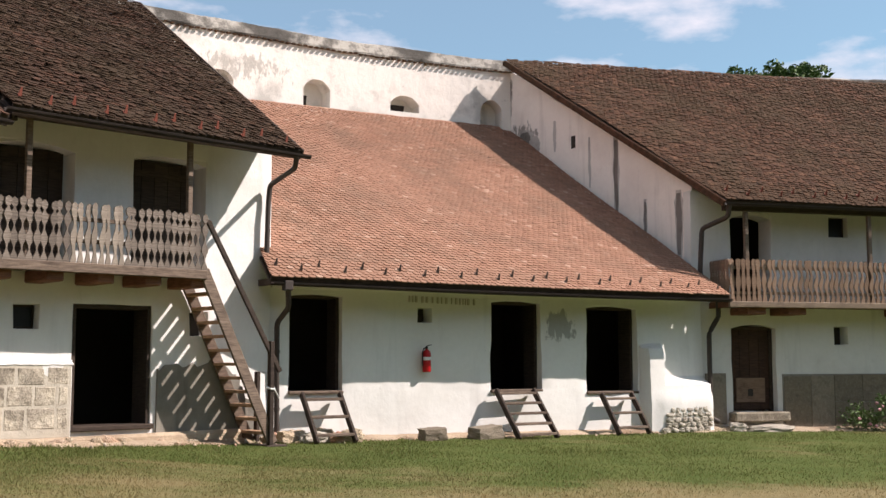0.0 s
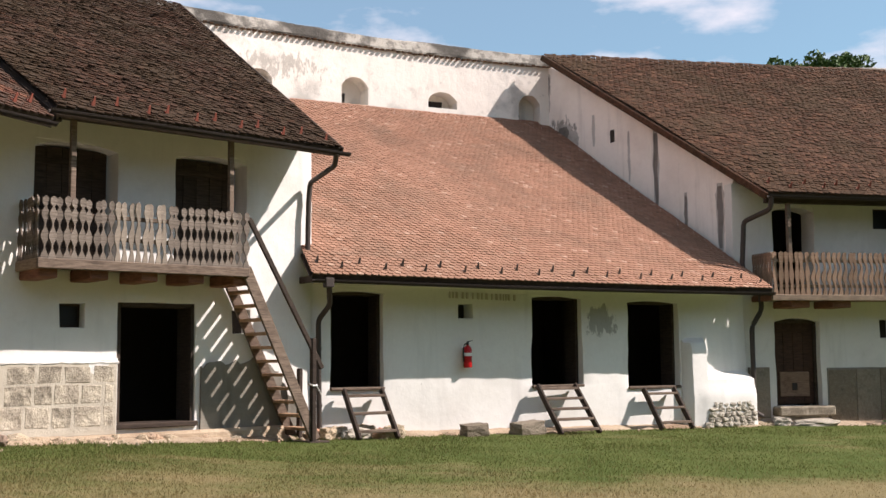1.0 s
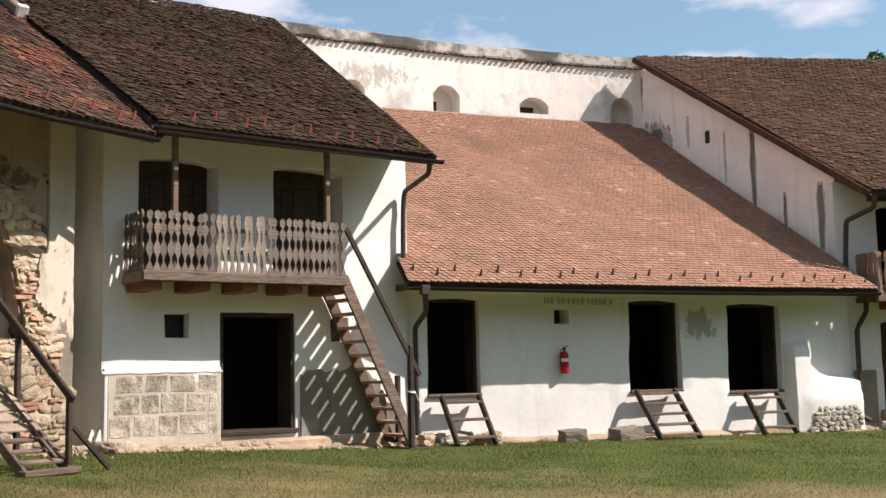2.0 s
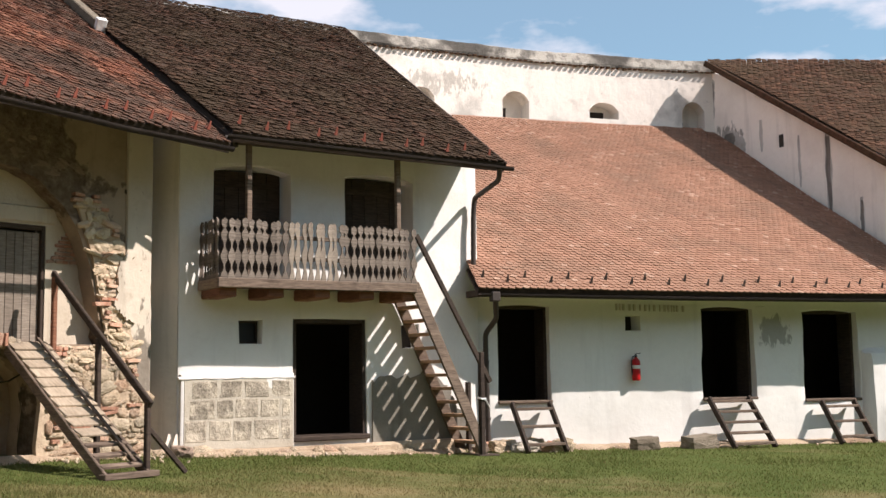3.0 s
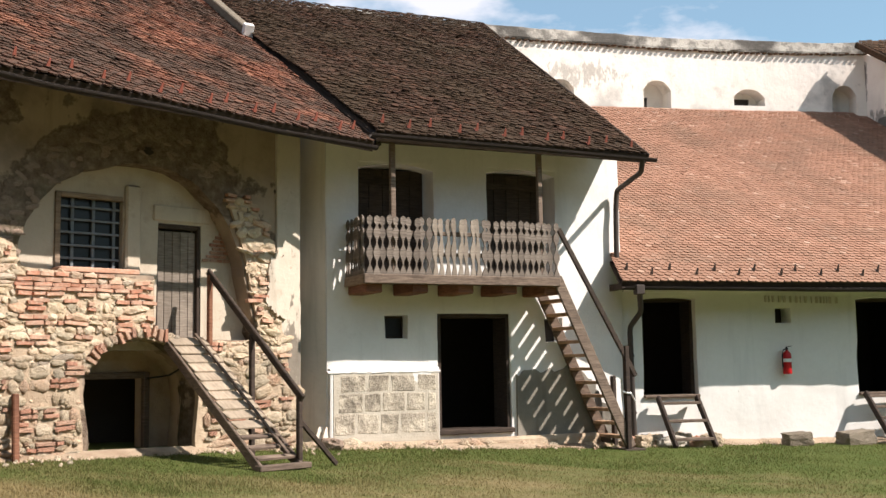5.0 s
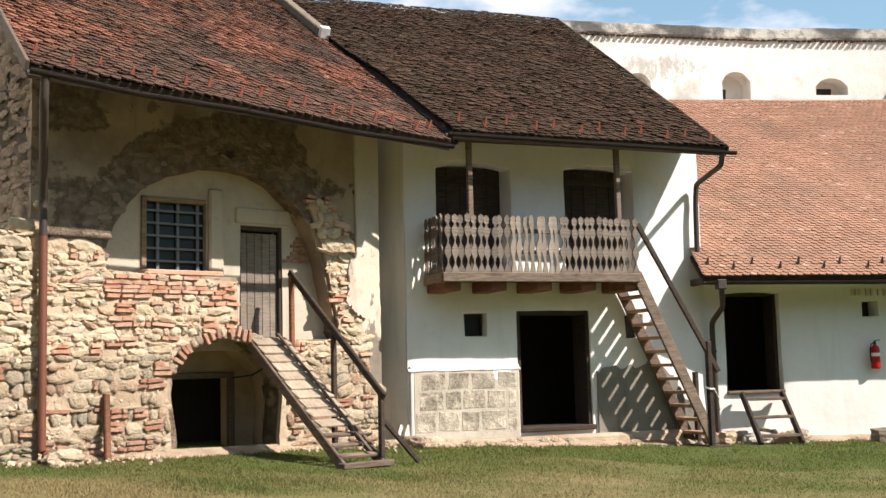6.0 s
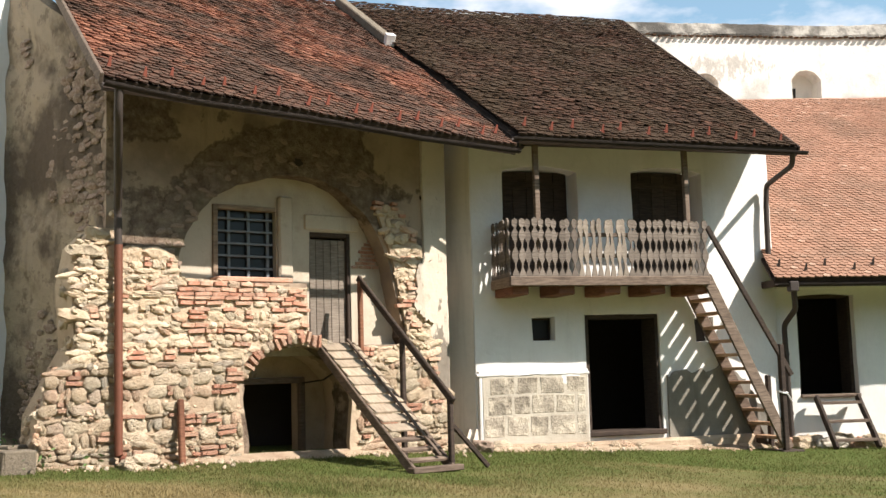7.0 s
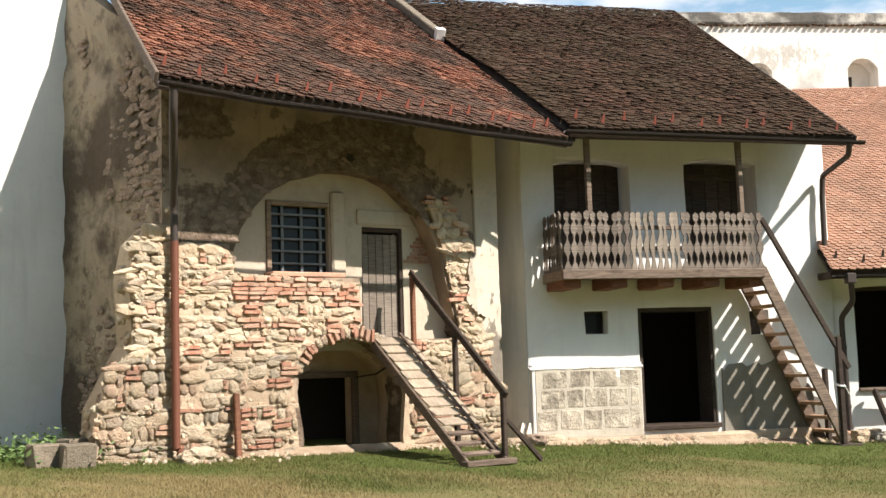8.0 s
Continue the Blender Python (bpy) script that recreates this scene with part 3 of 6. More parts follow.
def on_rampart(p):
    """From (run along the wall, depth into it, height) to the world."""
    s = min(max(p.x + S0, 0.0), RUN[-1] - 1e-4)
    i = max(k for k in range(len(RUN)) if RUN[k] <= s)
    i = min(i, len(LINE) - 2)
    f = (s - RUN[i]) / (RUN[i + 1] - RUN[i])
    q = LINE[i].lerp(LINE[i + 1], f)
    d0 = (LINE[i + 1] - LINE[max(i - 1, 0)]).normalized()
    d1 = (LINE[min(i + 2, len(LINE) - 1)] - LINE[i]).normalized()
    d = d0.lerp(d1, f).normalized()
    return Vector((q.x - d.y * p.y, q.y + d.x * p.y, p.z))


LOOPS = [(7.6, 8.37, 8.62, 9.2), (10.41, 11.22, 8.45, 9.31), (13.1, 14.01, 8.7, 9.17), (15.98, 16.68, 8.4, 9.3)]
END = RUN[-1] - S0
bm = wall_grid(-S0, END, -0.5, 10.4, 1.2, LOOPS, 0.9, 0.0, 2.0, on_rampart, 0)
rampart = part("wall_rampart", bm, M_RAMPART, None, "tall bent limewashed fortress wall with small arched loopholes")
tagged(rampart, category="wall", kind="structure")
arch_heads(rampart, LOOPS, (0.26, 0.3, 0.26, 0.34), 0.9, M_RAMPART, on_rampart, 2.6, -0.003)
for k, (a, b, c, d) in enumerate(LOOPS):
    bm = bmesh.new()
    q = [on_rampart(Vector(p)) for p in ((a - 0.1, 0.62, c - 0.1), (b + 0.1, 0.62, c - 0.1), (b + 0.1, 0.5, d + 0.1), (a - 0.1, 0.5, d + 0.1))]
    w = [on_rampart(Vector(p)) for p in ((a - 0.1, 0.8, c - 0.1), (b + 0.1, 0.8, c - 0.1), (b + 0.1, 0.8, d + 0.1), (a - 0.1, 0.8, d + 0.1))]
    qv, wv = [bm.verts.new(p) for p in q], [bm.verts.new(p) for p in w]
    bm.faces.new(qv), bm.faces.new(wv)
    for i in range(4):
        j = (i + 1) % 4
        bm.faces.new((qv[i], qv[j], wv[j], wv[i]))
    part("niche_back", bm, M_RAMPART, rampart)
    # the slit at the back of the niche
    h0, h1, w0, w1 = ((0.1, 0.42, 0.3, 0.42), (0.18, 0.5, 0.3, 0.42), (0.06, 0.3, 0.15, 0.75), (0.06, 0.4, 0.2, 0.35))[k]
    bm = bmesh.new()
    pts = [on_rampart(Vector((a + (b - a) * u, 0.60 - 0.12 * (v - c + 0.1) / (d - c + 0.2) , v))) for u, v in ((w0, c + h0), (w1, c + h0), (w1, c + h1), (w0, c + h1))]
    back = [on_rampart(Vector((a + (b - a) * u, 0.75, v))) for u, v in ((w0, c + h0), (w1, c + h0), (w1, c + h1), (w0, c + h1))]
    pv, bv = [bm.verts.new(p) for p in pts], [bm.verts.new(p) for p in back]
    bm.faces.new(pv), bm.faces.new(bv)
    for i in range(4):
        j = (i + 1) % 4
        bm.faces.new((pv[i], pv[j], bv[j], bv[i]))
    part("slit", bm, M_DARK, rampart, "dark firing slit")

# coping: a sloping mortar cap on the wall's crown
SECTION = [(0.0, 10.19), (-0.055, 10.21), (-0.065, 10.27), (0.02, 10.54), (0.16, 10.60), (0.95, 10.60), (1.3, 10.4), (1.3, 10.2)]
bm = bmesh.new()
rings = []
k = 0
s = -S0
while s < END:
    ring = []
    for i, (y, z) in enumerate(SECTION):
        wob = 0.035 * noise.noise((s * 1.7, i * 0.9, 3)) + 0.03 * noise.noise((s * 0.4, 8, 1)) + 0.025 * noise.noise((s * 5.3, i * 2.0, 7))
        ring.append(bm.verts.new(on_rampart(Vector((s, y + wob * 0.6, z + wob)))))
    rings.append(ring)
    s += 0.16
for a, b in zip(rings, rings[1:]):
    for i in range(len(SECTION)):
        j = (i + 1) % len(SECTION)
        bm.faces.new((a[i], a[j], b[j], b[i]))
coping = part("coping", bm, M_COPING, rampart, "weathered blackened mortar coping")
me = mesh_of(box(-0.05, 0.05, -0.11, 0.05, -0.02, 0.02, 0.006), "coping_tile", M_TILE_BROWN)
rnd = random.Random(4)
for i in range(85):
    s = 3.2 + 0.172 * i
    p, q = on_rampart(Vector((s, 0, 10.195))), on_rampart(Vector((s + 0.05, 0, 10.195)))
    shared("coping_tile", me, rampart, Matrix.Translation(p + Vector((0, 0, rnd.gauss(0, 0.008)))) @ pose(0, 0, 0, rnd.gauss(8, 3), rnd.gauss(0, 3), math.degrees(math.atan2((q - p).y, (q - p).x)) + rnd.gauss(0, 3)))

# unseen plain walls that close the court's ring behind the camera and cut skylight
CLOSE = [(42.0, 32.0, 8.5), (56, 12, 8.5), (50, -10, 14), (26, -15, 15), (-10, -15, 15), (-28, -9, 12), (-34, 0, 10), (-26.0, 4.0, 10)]
for i, (p, q) in enumerate(zip(CLOSE, CLOSE[1:])):
    a, b = Vector(p[:2]), Vector(q[:2])
    bm = box(0, (b - a).length, -0.5, 0.5, -0.5, q[2])
    ob = part("wall_court_%d" % (i + 1), bm, M_SKY_SCREEN, None, "unseen plain grey wall, added to close the court and cut skylight")
    ob.matrix_world = place(a.x, a.y, math.degrees(math.atan2((b - a).y, (b - a).x)))
    tagged(ob, category="wall", kind="structure")

# the high white wall beside the ruined house
bm = wall_grid(-14.0, 0.15, -0.3, 13.0, 0.8, (), 0.8, 0.06, 6.0)
ww = part("wall_tower", bm, M_WHITE, None, "high smooth limewashed wall beside the ruined house", True)
ww.matrix_world = place(-13.3, 13.0, 65)
tagged(ww, category="wall", kind="structure")


# ---- pieces shared by the houses ----
def gutter(parent, pts, r=0.062):
    return part("gutter", tube(pts, r, 8, (math.pi * 0.98, 2.02 * math.pi), None, 0.008), M_METAL, parent, "dark half-round metal gutter", True)


def downpipe(parent, pts, r=0.05, material=None, label="dark metal downpipe with bends"):
    out = []
    pts = [Vector(p) for p in pts]
    for i, p in enumerate(pts):
        if 0 < i < len(pts) - 1:
            a, b = (pts[i - 1] - p), (pts[i + 1] - p)
            ca = min(0.09, a.length / 3)
            cb = min(0.09, b.length / 3)
            out += [p + a.normalized() * ca, p + (a.normalized() * ca + b.normalized() * cb) * 0.25, p + b.normalized() * cb]
        else:
            out.append(p)
    ob = part("downpipe", tube(out, r, 10), material or M_METAL, parent, label, True)
    for f in (0.25, 0.75):
        a, b = pts[-2], pts[-1]
        if (b - a).length > 1.0:
            p = a.lerp(b, f)
            part("pipe_clip", tube([p - (b - a).normalized() * 0.025, p + (b - a).normalized() * 0.025], r + 0.012, 10), material or M_METAL, ob)
    return ob


def baluster(profile, half=0.056, depth=0.028, height=1.0, wave=0.0):
    """A sawn board with a round head; profile gives half widths by height."""
    bm = bmesh.new()
    rows = []
    n = 30
    for i in range(n + 1):
        z = height * i / n
        w = max(0.004, profile(z / height) * half)
        dx = wave * math.sin(z / height * 4 * math.pi)
        rows.append([bm.verts.new((dx + sx * w, y, z)) for y in (-depth / 2, depth / 2) for sx in (-1, 1)])
    for a, b in zip(rows, rows[1:]):
        for i, j in ((0, 1), (1, 3), (3, 2), (2, 0)):
            bm.faces.new((a[i], a[j], b[j], b[i]))
    bm.faces.new([rows[0][i] for i in (0, 2, 3, 1)])
    bm.faces.new([rows[-1][i] for i in (0, 1, 3, 2)])
    return bm


def fancy(t):
    if t > 0.845:
        return 0.80 * math.sqrt(max(0.0, 1 - ((t - 0.92) / 0.08) ** 2)) + 0.05
    if t > 0.72:
        return 0.60 + 0.38 * math.cos((t - 0.72) / 0.25 * 2 * math.pi)
    return 0.58 + 0.42 * math.cos((t - 0.02) / 0.35 * 2 * math.pi)


def wavy(t):
    if t > 0.88:
        return 0.70 * math.sqrt(max(0.0, 1 - ((t - 0.935) / 0.065) ** 2)) + 0.05
    return 0.60 + 0.24 * math.cos(t / 0.44 * 2 * math.pi)


def picket(t):
    if t > 0.9:
        return 0.85 * math.sqrt(max(0.0, 1 - ((t - 0.935) / 0.065) ** 2)) + 0.08
    return 0.74 + 0.2 * math.cos(t / 0.46 * 2 * math.pi)


def window_box(parent, a0, a1, z0, z1, y, material=None, bars=True):
    """A small recessed opening with a dark frame and pane."""
    w = part("window", box(a0, a1, y + 0.03, y + 0.06, z0, z1), M_GLASS if bars else M_DARK, parent, "small dark recessed window")
    if bars:
        f = 0.035
        bm = box(a0, a1, y, y + 0.05, z0, z0 + f, 0.004)
        box(a0, a1, y, y + 0.05, z1 - f, z1, 0.004, bm)
        box(a0, a0 + f, y, y + 0.05, z0 + f, z1 - f, 0.004, bm)
        box(a1 - f, a1, y, y + 0.05, z0 + f, z1 - f, 0.004, bm)
        part("frame", bm, M_WOOD_DARK, w)
    return w


def door_frame(parent, a0, a1, z0, z1, y, w=0.09, material=None, depth=0.14):
    bm = box(a0, a0 + w, y, y + depth, z0, z1, 0.008)
    box(a1 - w, a1, y, y + depth, z0, z1, 0.008, bm)
    box(a0 + w, a1 - w, y, y + depth, z1 - w, z1, 0.008, bm)
    return part("door_frame", bm, material or M_WOOD_DARK, parent, "dark squared timber door frame")


def plank_door(parent, a0, a1, z0, z1, y, material, label, planks=5, ledges=True):
    d = part("door", box(a0, a1, y + 0.03, y + 0.06, z0, z1), material, parent, label)
    w = (a1 - a0) / planks
    for i in range(planks):
        part("plank", box(a0 + w * i + 0.004, a0 + w * (i + 1) - 0.004, y, y + 0.03, z0 + 0.01, z1 - 0.01, 0.005), material, d)
    for z in (z0 + 0.25, z1 - 0.3) if ledges else ():
        part("ledge", box(a0 + 0.04, a1 - 0.04, y - 0.025, y, z, z + 0.1, 0.006), material, d)
    return d


def stone_mesh(seed, material, squash=0.6, sub=2, name="stone", smooth=False):
    bm = bmesh.new()
    bmesh.ops.create_icosphere(bm, subdivisions=sub, radius=0.5)
    for v in bm.verts:
        d = v.co.normalized()
        k = 1 + 0.34 * noise.noise(d * 1.5 + Vector((seed * 7.3, 0, 0))) + 0.2 * noise.noise(d * 3.3 + Vector((0, seed * 3.1, 0))) + 0.09 * noise.noise(d * 8 + Vector((seed, 0, seed)))
        c = Vector((d.x, d.y, d.z))
        # blocky, flattened
        m = max(abs(c.x), abs(c.y), abs(c.z))
        v.co = c * (0.5 * k) * (1.0 + 0.35 * (1 / m - 1))
        v.co.y *= squash
    return mesh_of(bm, name, material, smooth)


STONES = [stone_mesh(i, M_STONE, 0.6, 2, "stone", True) for i in range(12)]
PALES = [stone_mesh(i + 20, M_PALESTONE, 0.8, 2) for i in range(4)]
BROWNS = [stone_mesh(i + 40, M_PEELED, 0.6, 1) for i in range(4)]
BRICKS = []
for i in range(3):
    rb = random.Random(i)
    bmk = box(-0.5, 0.5, -0.5, 0.5, -0.5, 0.5, 0.07)
    for v in bmk.verts:
        v.co += Vector((rb.gauss(0, 0.02), rb.gauss(0, 0.02), rb.gauss(0, 0.04)))
    BRICKS.append(mesh_of(bmk, "brick", M_BRICK))


def piece(name, me, parent, p, size, turn=(0, 0, 0)):
    ob = new(name, me)
    ob.parent = parent
    ob.matrix_local = pose(*p, *turn) @ Matrix.Diagonal((*size, 1))
    return ob


# ---- the white house with the balcony ----
H1 = thing("house", place(-7.93, 17.39, 42.5), "two-storey limewashed house with dark tiled roof and wooden balcony", "house", "houses along the fortress wall")
DOORS1 = [(0.94, 2.35, 3.1, 5.2), (3.43, 4.85, 3.1, 5.24), (1.40, 1.82, 2.13, 2.52), (2.40, 3.84, 0.5, 2.56), (4.57, 4.93, 2.05, 2.47)]
part("wall", wall_grid(0.33, 6.3, -0.3, 5.75, 0.55, DOORS1, 0.33, 0.03, 1.0), M_WHITE, H1, "limewashed front wall", True)
arch_heads(H1, DOORS1, (0.1, 0.1, 0, 0, 0), 0.55, M_WHITE)
# gable towards the lower house, and the inside
bm = bmesh.new()
side = [(0.5, -0.3), (0.5, 5.6), (7.2, 10.05), (7.2, -0.3)]
va = [bm.verts.new((6.28 + 0.085 * y, y, z)) for y, z in side]
vb = [bm.verts.new((5.83 + 0.085 * y, y, z)) for y, z in side]
bm.faces.new(va), bm.faces.new(vb[::-1])
for i in range(4):
    j = (i + 1) % 4
    bm.faces.new((va[i], vb[i], vb[j], va[j]))
part("gable", bm, M_WHITE, H1, "limewashed gable wall")
part("floor", box(0.4, 5.8, 0.56, 6.0, 2.75, 3.05), M_WOOD_DARK, H1, "dark upper floor")
# the partition's near-black gives the openings the dark of a shaded room
part("partition", box(-0.5, 5.8, 2.6, 2.75, -0.2, 6.2), M_DARK, H1, "inner partition in near-black, the room's shade in its colour")
# plinth: ashlar blocks under a white rim
bm = wall_grid(0.0, 1.3, -0.3, 5.75, 0.25, (), 0.3, 0.02, 8.0)
for v in bm.verts:
    back = 1.3 - v.co.x
    v.co = Vector((0.33 - 0.63 * back + 0.78 * v.co.y, 0.02 + 0.78 * back + 0.63 * v.co.y, v.co.z))
part("flank_wall", bm, M_STRIP, H1, "greyed plaster splay in the corner between the houses", True)
bm = box(-0.14, 0.42, -0.20, 0.5, -0.3, 0.74, 0.0)
for v in bm.verts:
    if v.co.z > 0:
        v.co.x, v.co.y = (0.24 if v.co.x < 0 else v.co.x), (-0.02 if v.co.y < 0 else v.co.y)
bmesh.ops.bevel(bm, geom=bm.edges[:], offset=0.09, segments=4, affect="EDGES")
part("corner_foot", bm, M_STRIP, H1, "limewashed battered foot of the corner", True)
bm = wall_grid(0.36, 2.38, -0.2, 1.62, 0.08, (), 0.3, 0.012, 3.0)
for v in bm.verts:
    v.co.y -= 0.085
plinth = part("plinth", bm, M_WHITE, H1, "limewashed mortar round grey ashlar")
part("rim", rough_box(0.32, 2.39, -0.103, -0.02, 1.535, 1.575, 7), M_WHITE, plinth, "white limewashed ledge on the plinth")
part("mortar_bed", box(0.42, 2.36, -0.092, -0.07, 0.36, 1.53, 0.004), M_LIME, plinth, "dirty ochre mortar")
rnd = random.Random(11)
z = 0.50
for row, h in enumerate((0.37, 0.34, 0.31)):
    x = 0.44 + 0.06 * row
    while x < 2.2:
        w = min(rnd.uniform(0.3, 0.5), 2.36 - x)
        if w > 0.15:
            bm = box(x, x + w - 0.045, -0.098, -0.06, z + 0.01, z + h - 0.03, 0.012)
            for v in bm.verts:
                v.co += Vector((rnd.gauss(0, 0.010), rnd.gauss(0, 0.003), rnd.gauss(0, 0.010)))
            part("ashlar_block", bm, M_SMEARED, plinth)
        x += w
    z += h
rnd = random.Random(13)
edge = [(3.95, 1.42), (4.15, 1.55), (4.5, 1.5), (4.9, 1.58), (5.3, 1.5), (5.55, 1.3), (5.7, 1.0), (5.95, 0.7), (6.15, 0.4)]
edge = [(x + rnd.gauss(0, 0.03), z + rnd.gauss(0, 0.03)) for a, b in zip(edge, edge[1:]) for x, z in [(a[0] + (b[0] - a[0]) * q / 4, a[1] + (b[1] - a[1]) * q / 4) for q in range(4)]]
part("plinth", plate([(3.93, -0.2)] + edge + [(6.2, -0.2)], -0.05, 0.06), M_GREYPLASTER, H1, "bare grey rendered plinth")
# low rubble ledge along the foot of the wall
ledge = part("foot_ledge", box(0.1, 5.6, -0.22, 0.0, -0.3, 0.36, 0.05), M_MORTAR, H1, "low ledge of broken rubble")
x = 0.12
while x < 5.5:
    w = rnd.uniform(0.12, 0.34)
    piece("stone", rnd.choice(STONES), ledge, (x + w / 2, -0.2 + rnd.gauss(0, 0.03), 0.33 - 0.045 * x + rnd.gauss(0, 0.04)), (w * 1.1, 0.3, rnd.uniform(0.12, 0.22)), (rnd.gauss(0, 15), rnd.gauss(0, 15), rnd.gauss(0, 15)))
    x += w
door_frame(H1, 2.40, 3.84, 0.5, 2.56, 0.04, 0.07, M_WOOD_DARK, 0.52)
part("threshold", box(2.36, 3.88, -0.07, 0.54, 0.43, 0.518, 0.015), M_WOOD_DARK, H1, "worn timber threshold")
for a0, a1, zt in ((0.94, 2.35, 5.2), (3.43, 4.85, 5.24)):
    plank_door(H1, a0 + 0.05, a1 - 0.05, 3.1, zt - 0.04, 0.36, M_WOOD_DARK, "dark brown plank door deep in its opening")
window_box(H1, 1.40, 1.82, 2.13, 2.52, 0.22)
window_box(H1, 4.57, 4.93, 2.05, 2.47, 0.25, None, False)
E1 = ((0.782, -1.320, 5.454), (6.088, -1.300, 5.405), (-0.57, 6.6, 10.21), (6.96, 7.05, 10.4))
r1 = deck(H1, *E1, "dark tiled pent roof")
roof_tiles(r1, *E1, M_TILE_DARK, 1, 300, 0.055, 1.8, "dark brown weathered clay tiles")
snow_hooks(r1, *E1, 0.42, 3)
part("verge_board", beam((6.109, -1.260, 5.375), (6.98, 7.05, 10.37), 0.045, 0.15, 0.008), M_WOOD_DARK, r1, "dark verge board")
gutter(H1, [(0.624, -1.400, 5.395), (3.291, -1.390, 5.365), (6.187, -1.380, 5.326)])
downpipe(H1, [(5.90, -1.38, 5.30), (5.98, -1.22, 5.10), (6.15, -0.14, 4.93), (6.13, -0.12, 4.55), (6.11, -0.12, 3.45), (6.08, -0.13, 3.36)])
# balcony
bal = part("balcony", box(0.68, 4.34, -0.92, 0.0, 3.06, 3.12), M_WOOD, H1, "weathered wooden balcony with sawn baluster boards")
part("rim_beam", box(0.655, 4.36, -0.98, -0.90, 3.0, 3.16, 0.012), M_WOOD, bal)
part("rim_beam", box(0.655, 0.73, -0.9, 0.0, 3.0, 3.16, 0.012), M_WOOD_PALE, bal)
for a in (0.72, 1.55, 2.4, 3.25, 4.1):
    part("joist", box(a, a + 0.3, -0.86, 0.0, 2.86, 3.06, 0.02), M_WOOD_RED, bal)
me_f = mesh_of(baluster(fancy, 0.063), "baluster", M_BALUSTER)
me_w = mesh_of(baluster(wavy, 0.06, 0.026, 1.0, 0.009), "baluster", M_BALUSTER_PALE)
rnd = random.Random(5)
N_B = 31
for i in range(N_B):
    a = 0.76 + (4.29 - 0.76) * i / (N_B - 1)
    mid = 10 <= i <= 17
    shared("baluster", me_w if mid else me_f, bal, pose(a, -0.955 + rnd.gauss(0, 0.004), 3.14, rnd.gauss(0, 0.8), rnd.gauss(0, 0.9), rnd.gauss(0, 2)) @ Matrix.Diagonal((1, 1, 0.99 + rnd.gauss(0, 0.008), 1)))
for i in range(8):
    shared("baluster", me_f, bal, pose(0.69, -0.86 + 0.115 * i, 3.14, rnd.gauss(0, 0.8), 0, 90 + rnd.gauss(0, 2)))
for z in (3.48, 3.83):
    part("rail", box(0.70, 4.32, -0.935, -0.895, z, z + 0.07, 0.008), M_WOOD, bal)
    part("rail", box(0.705, 0.735, -0.9, 0.0, z, z + 0.07, 0.008), M_WOOD, bal)
for a in (1.22, 4.04):
    part("post", box(a - 0.045, a + 0.045, -0.89, -0.80, 3.12, 5.42, 0.01), M_WOOD, bal, "slim squared timber post")
part("purlin", box(0.7, 6.1, -0.92, -0.78, 5.38, 5.5, 0.01), M_WOOD_DARK, bal)

# ---- the open stair up to the balcony ----
ST = thing("stair", place(-7.93, 17.39, 42.5), "steep open wooden stair leaning on the balcony", "stair")
for y in (-0.90, -0.14):
    part("stringer", beam((4.32, y, 3.16), (5.78, y, 0.12), 0.06, 0.2, 0.01, None, (1, 0, 0.5)), M_WOOD, ST)
for i in range(12):
    f = (i + 0.6) / 12.4
    a, z = 4.32 + (5.78 - 4.32) * f, 3.16 + (0.12 - 3.16) * f
    part("tread", box(a - 0.12, a + 0.095, -0.87, -0.17, z - 0.03, z + 0.025, 0.008), M_WOOD_STEP, ST)
part("handrail", beam((4.365, -0.93, 4.03), (5.90, -0.93, 1.40), 0.06, 0.09, 0.01, None, (1, 0, 0.5)), M_WOOD_DARK, ST)
part("newel", box(5.66, 5.75, -0.98, -0.88, 0.0, 1.95, 0.01), M_WOOD_DARK, ST)
part("newel", box(5.82, 5.90, -0.30, -0.20, 0.0, 1.4, 0.01), M_WOOD_DARK, ST)
part("sole_plate", box(5.60, 6.05, -1.0, -0.1, 0.0, 0.1, 0.02), M_WOOD_DARK, ST)

# ---- the low house with the orange roof ----
H2 = thing("house", place(-3.15, 21.85, 31.0), "low limewashed store house with a wide orange tiled roof", "house", "houses along the fortress wall")
HOLES2 = [(0.22, 1.34, 1.0, 2.89), (4.86, 6.17, 0.96, 2.88), (7.43, 8.90, 0.88, 2.82), (3.07, 3.41, 2.38, 2.67)]
part("wall", wall_grid(-0.25, 10.95, -0.4, 3.35, 0.6, HOLES2, 0.33, 0.04, 5.0), M_STORE, H2, "limewashed front wall", True)
arch_heads(H2, HOLES2, (0.04, 0.05, 0.05, 0), 0.6, M_STORE)
# near-black partitions in place of the store rooms' own shade
part("partition", box(-0.4, 11.2, 2.4, 2.55, -0.3, 4.6), M_DARK, H2, "inner partition in near-black, the room's shade in its colour")
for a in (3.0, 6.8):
    part("partition", box(a, a + 0.15, 0.6, 2.4, -0.3, 3.3), M_DARK, H2, "inner partition in near-black, the room's shade in its colour")
for a0, a1, z0, z1 in HOLES2[:3]:
    part("sill", box(a0 - 0.02, a1 + 0.02, -0.045, 0.5, z0 - 0.05, z0 + 0.012, 0.015), M_WOOD, H2, "worn grey timber sill")
    door_frame(H2, a0, a1, z0, z1, 0.16, 0.07, M_WOOD_DARK, 0.43)
part("hole_back", box(3.0, 3.48, 0.4, 0.45, 2.3, 2.75), M_DARK, H2)
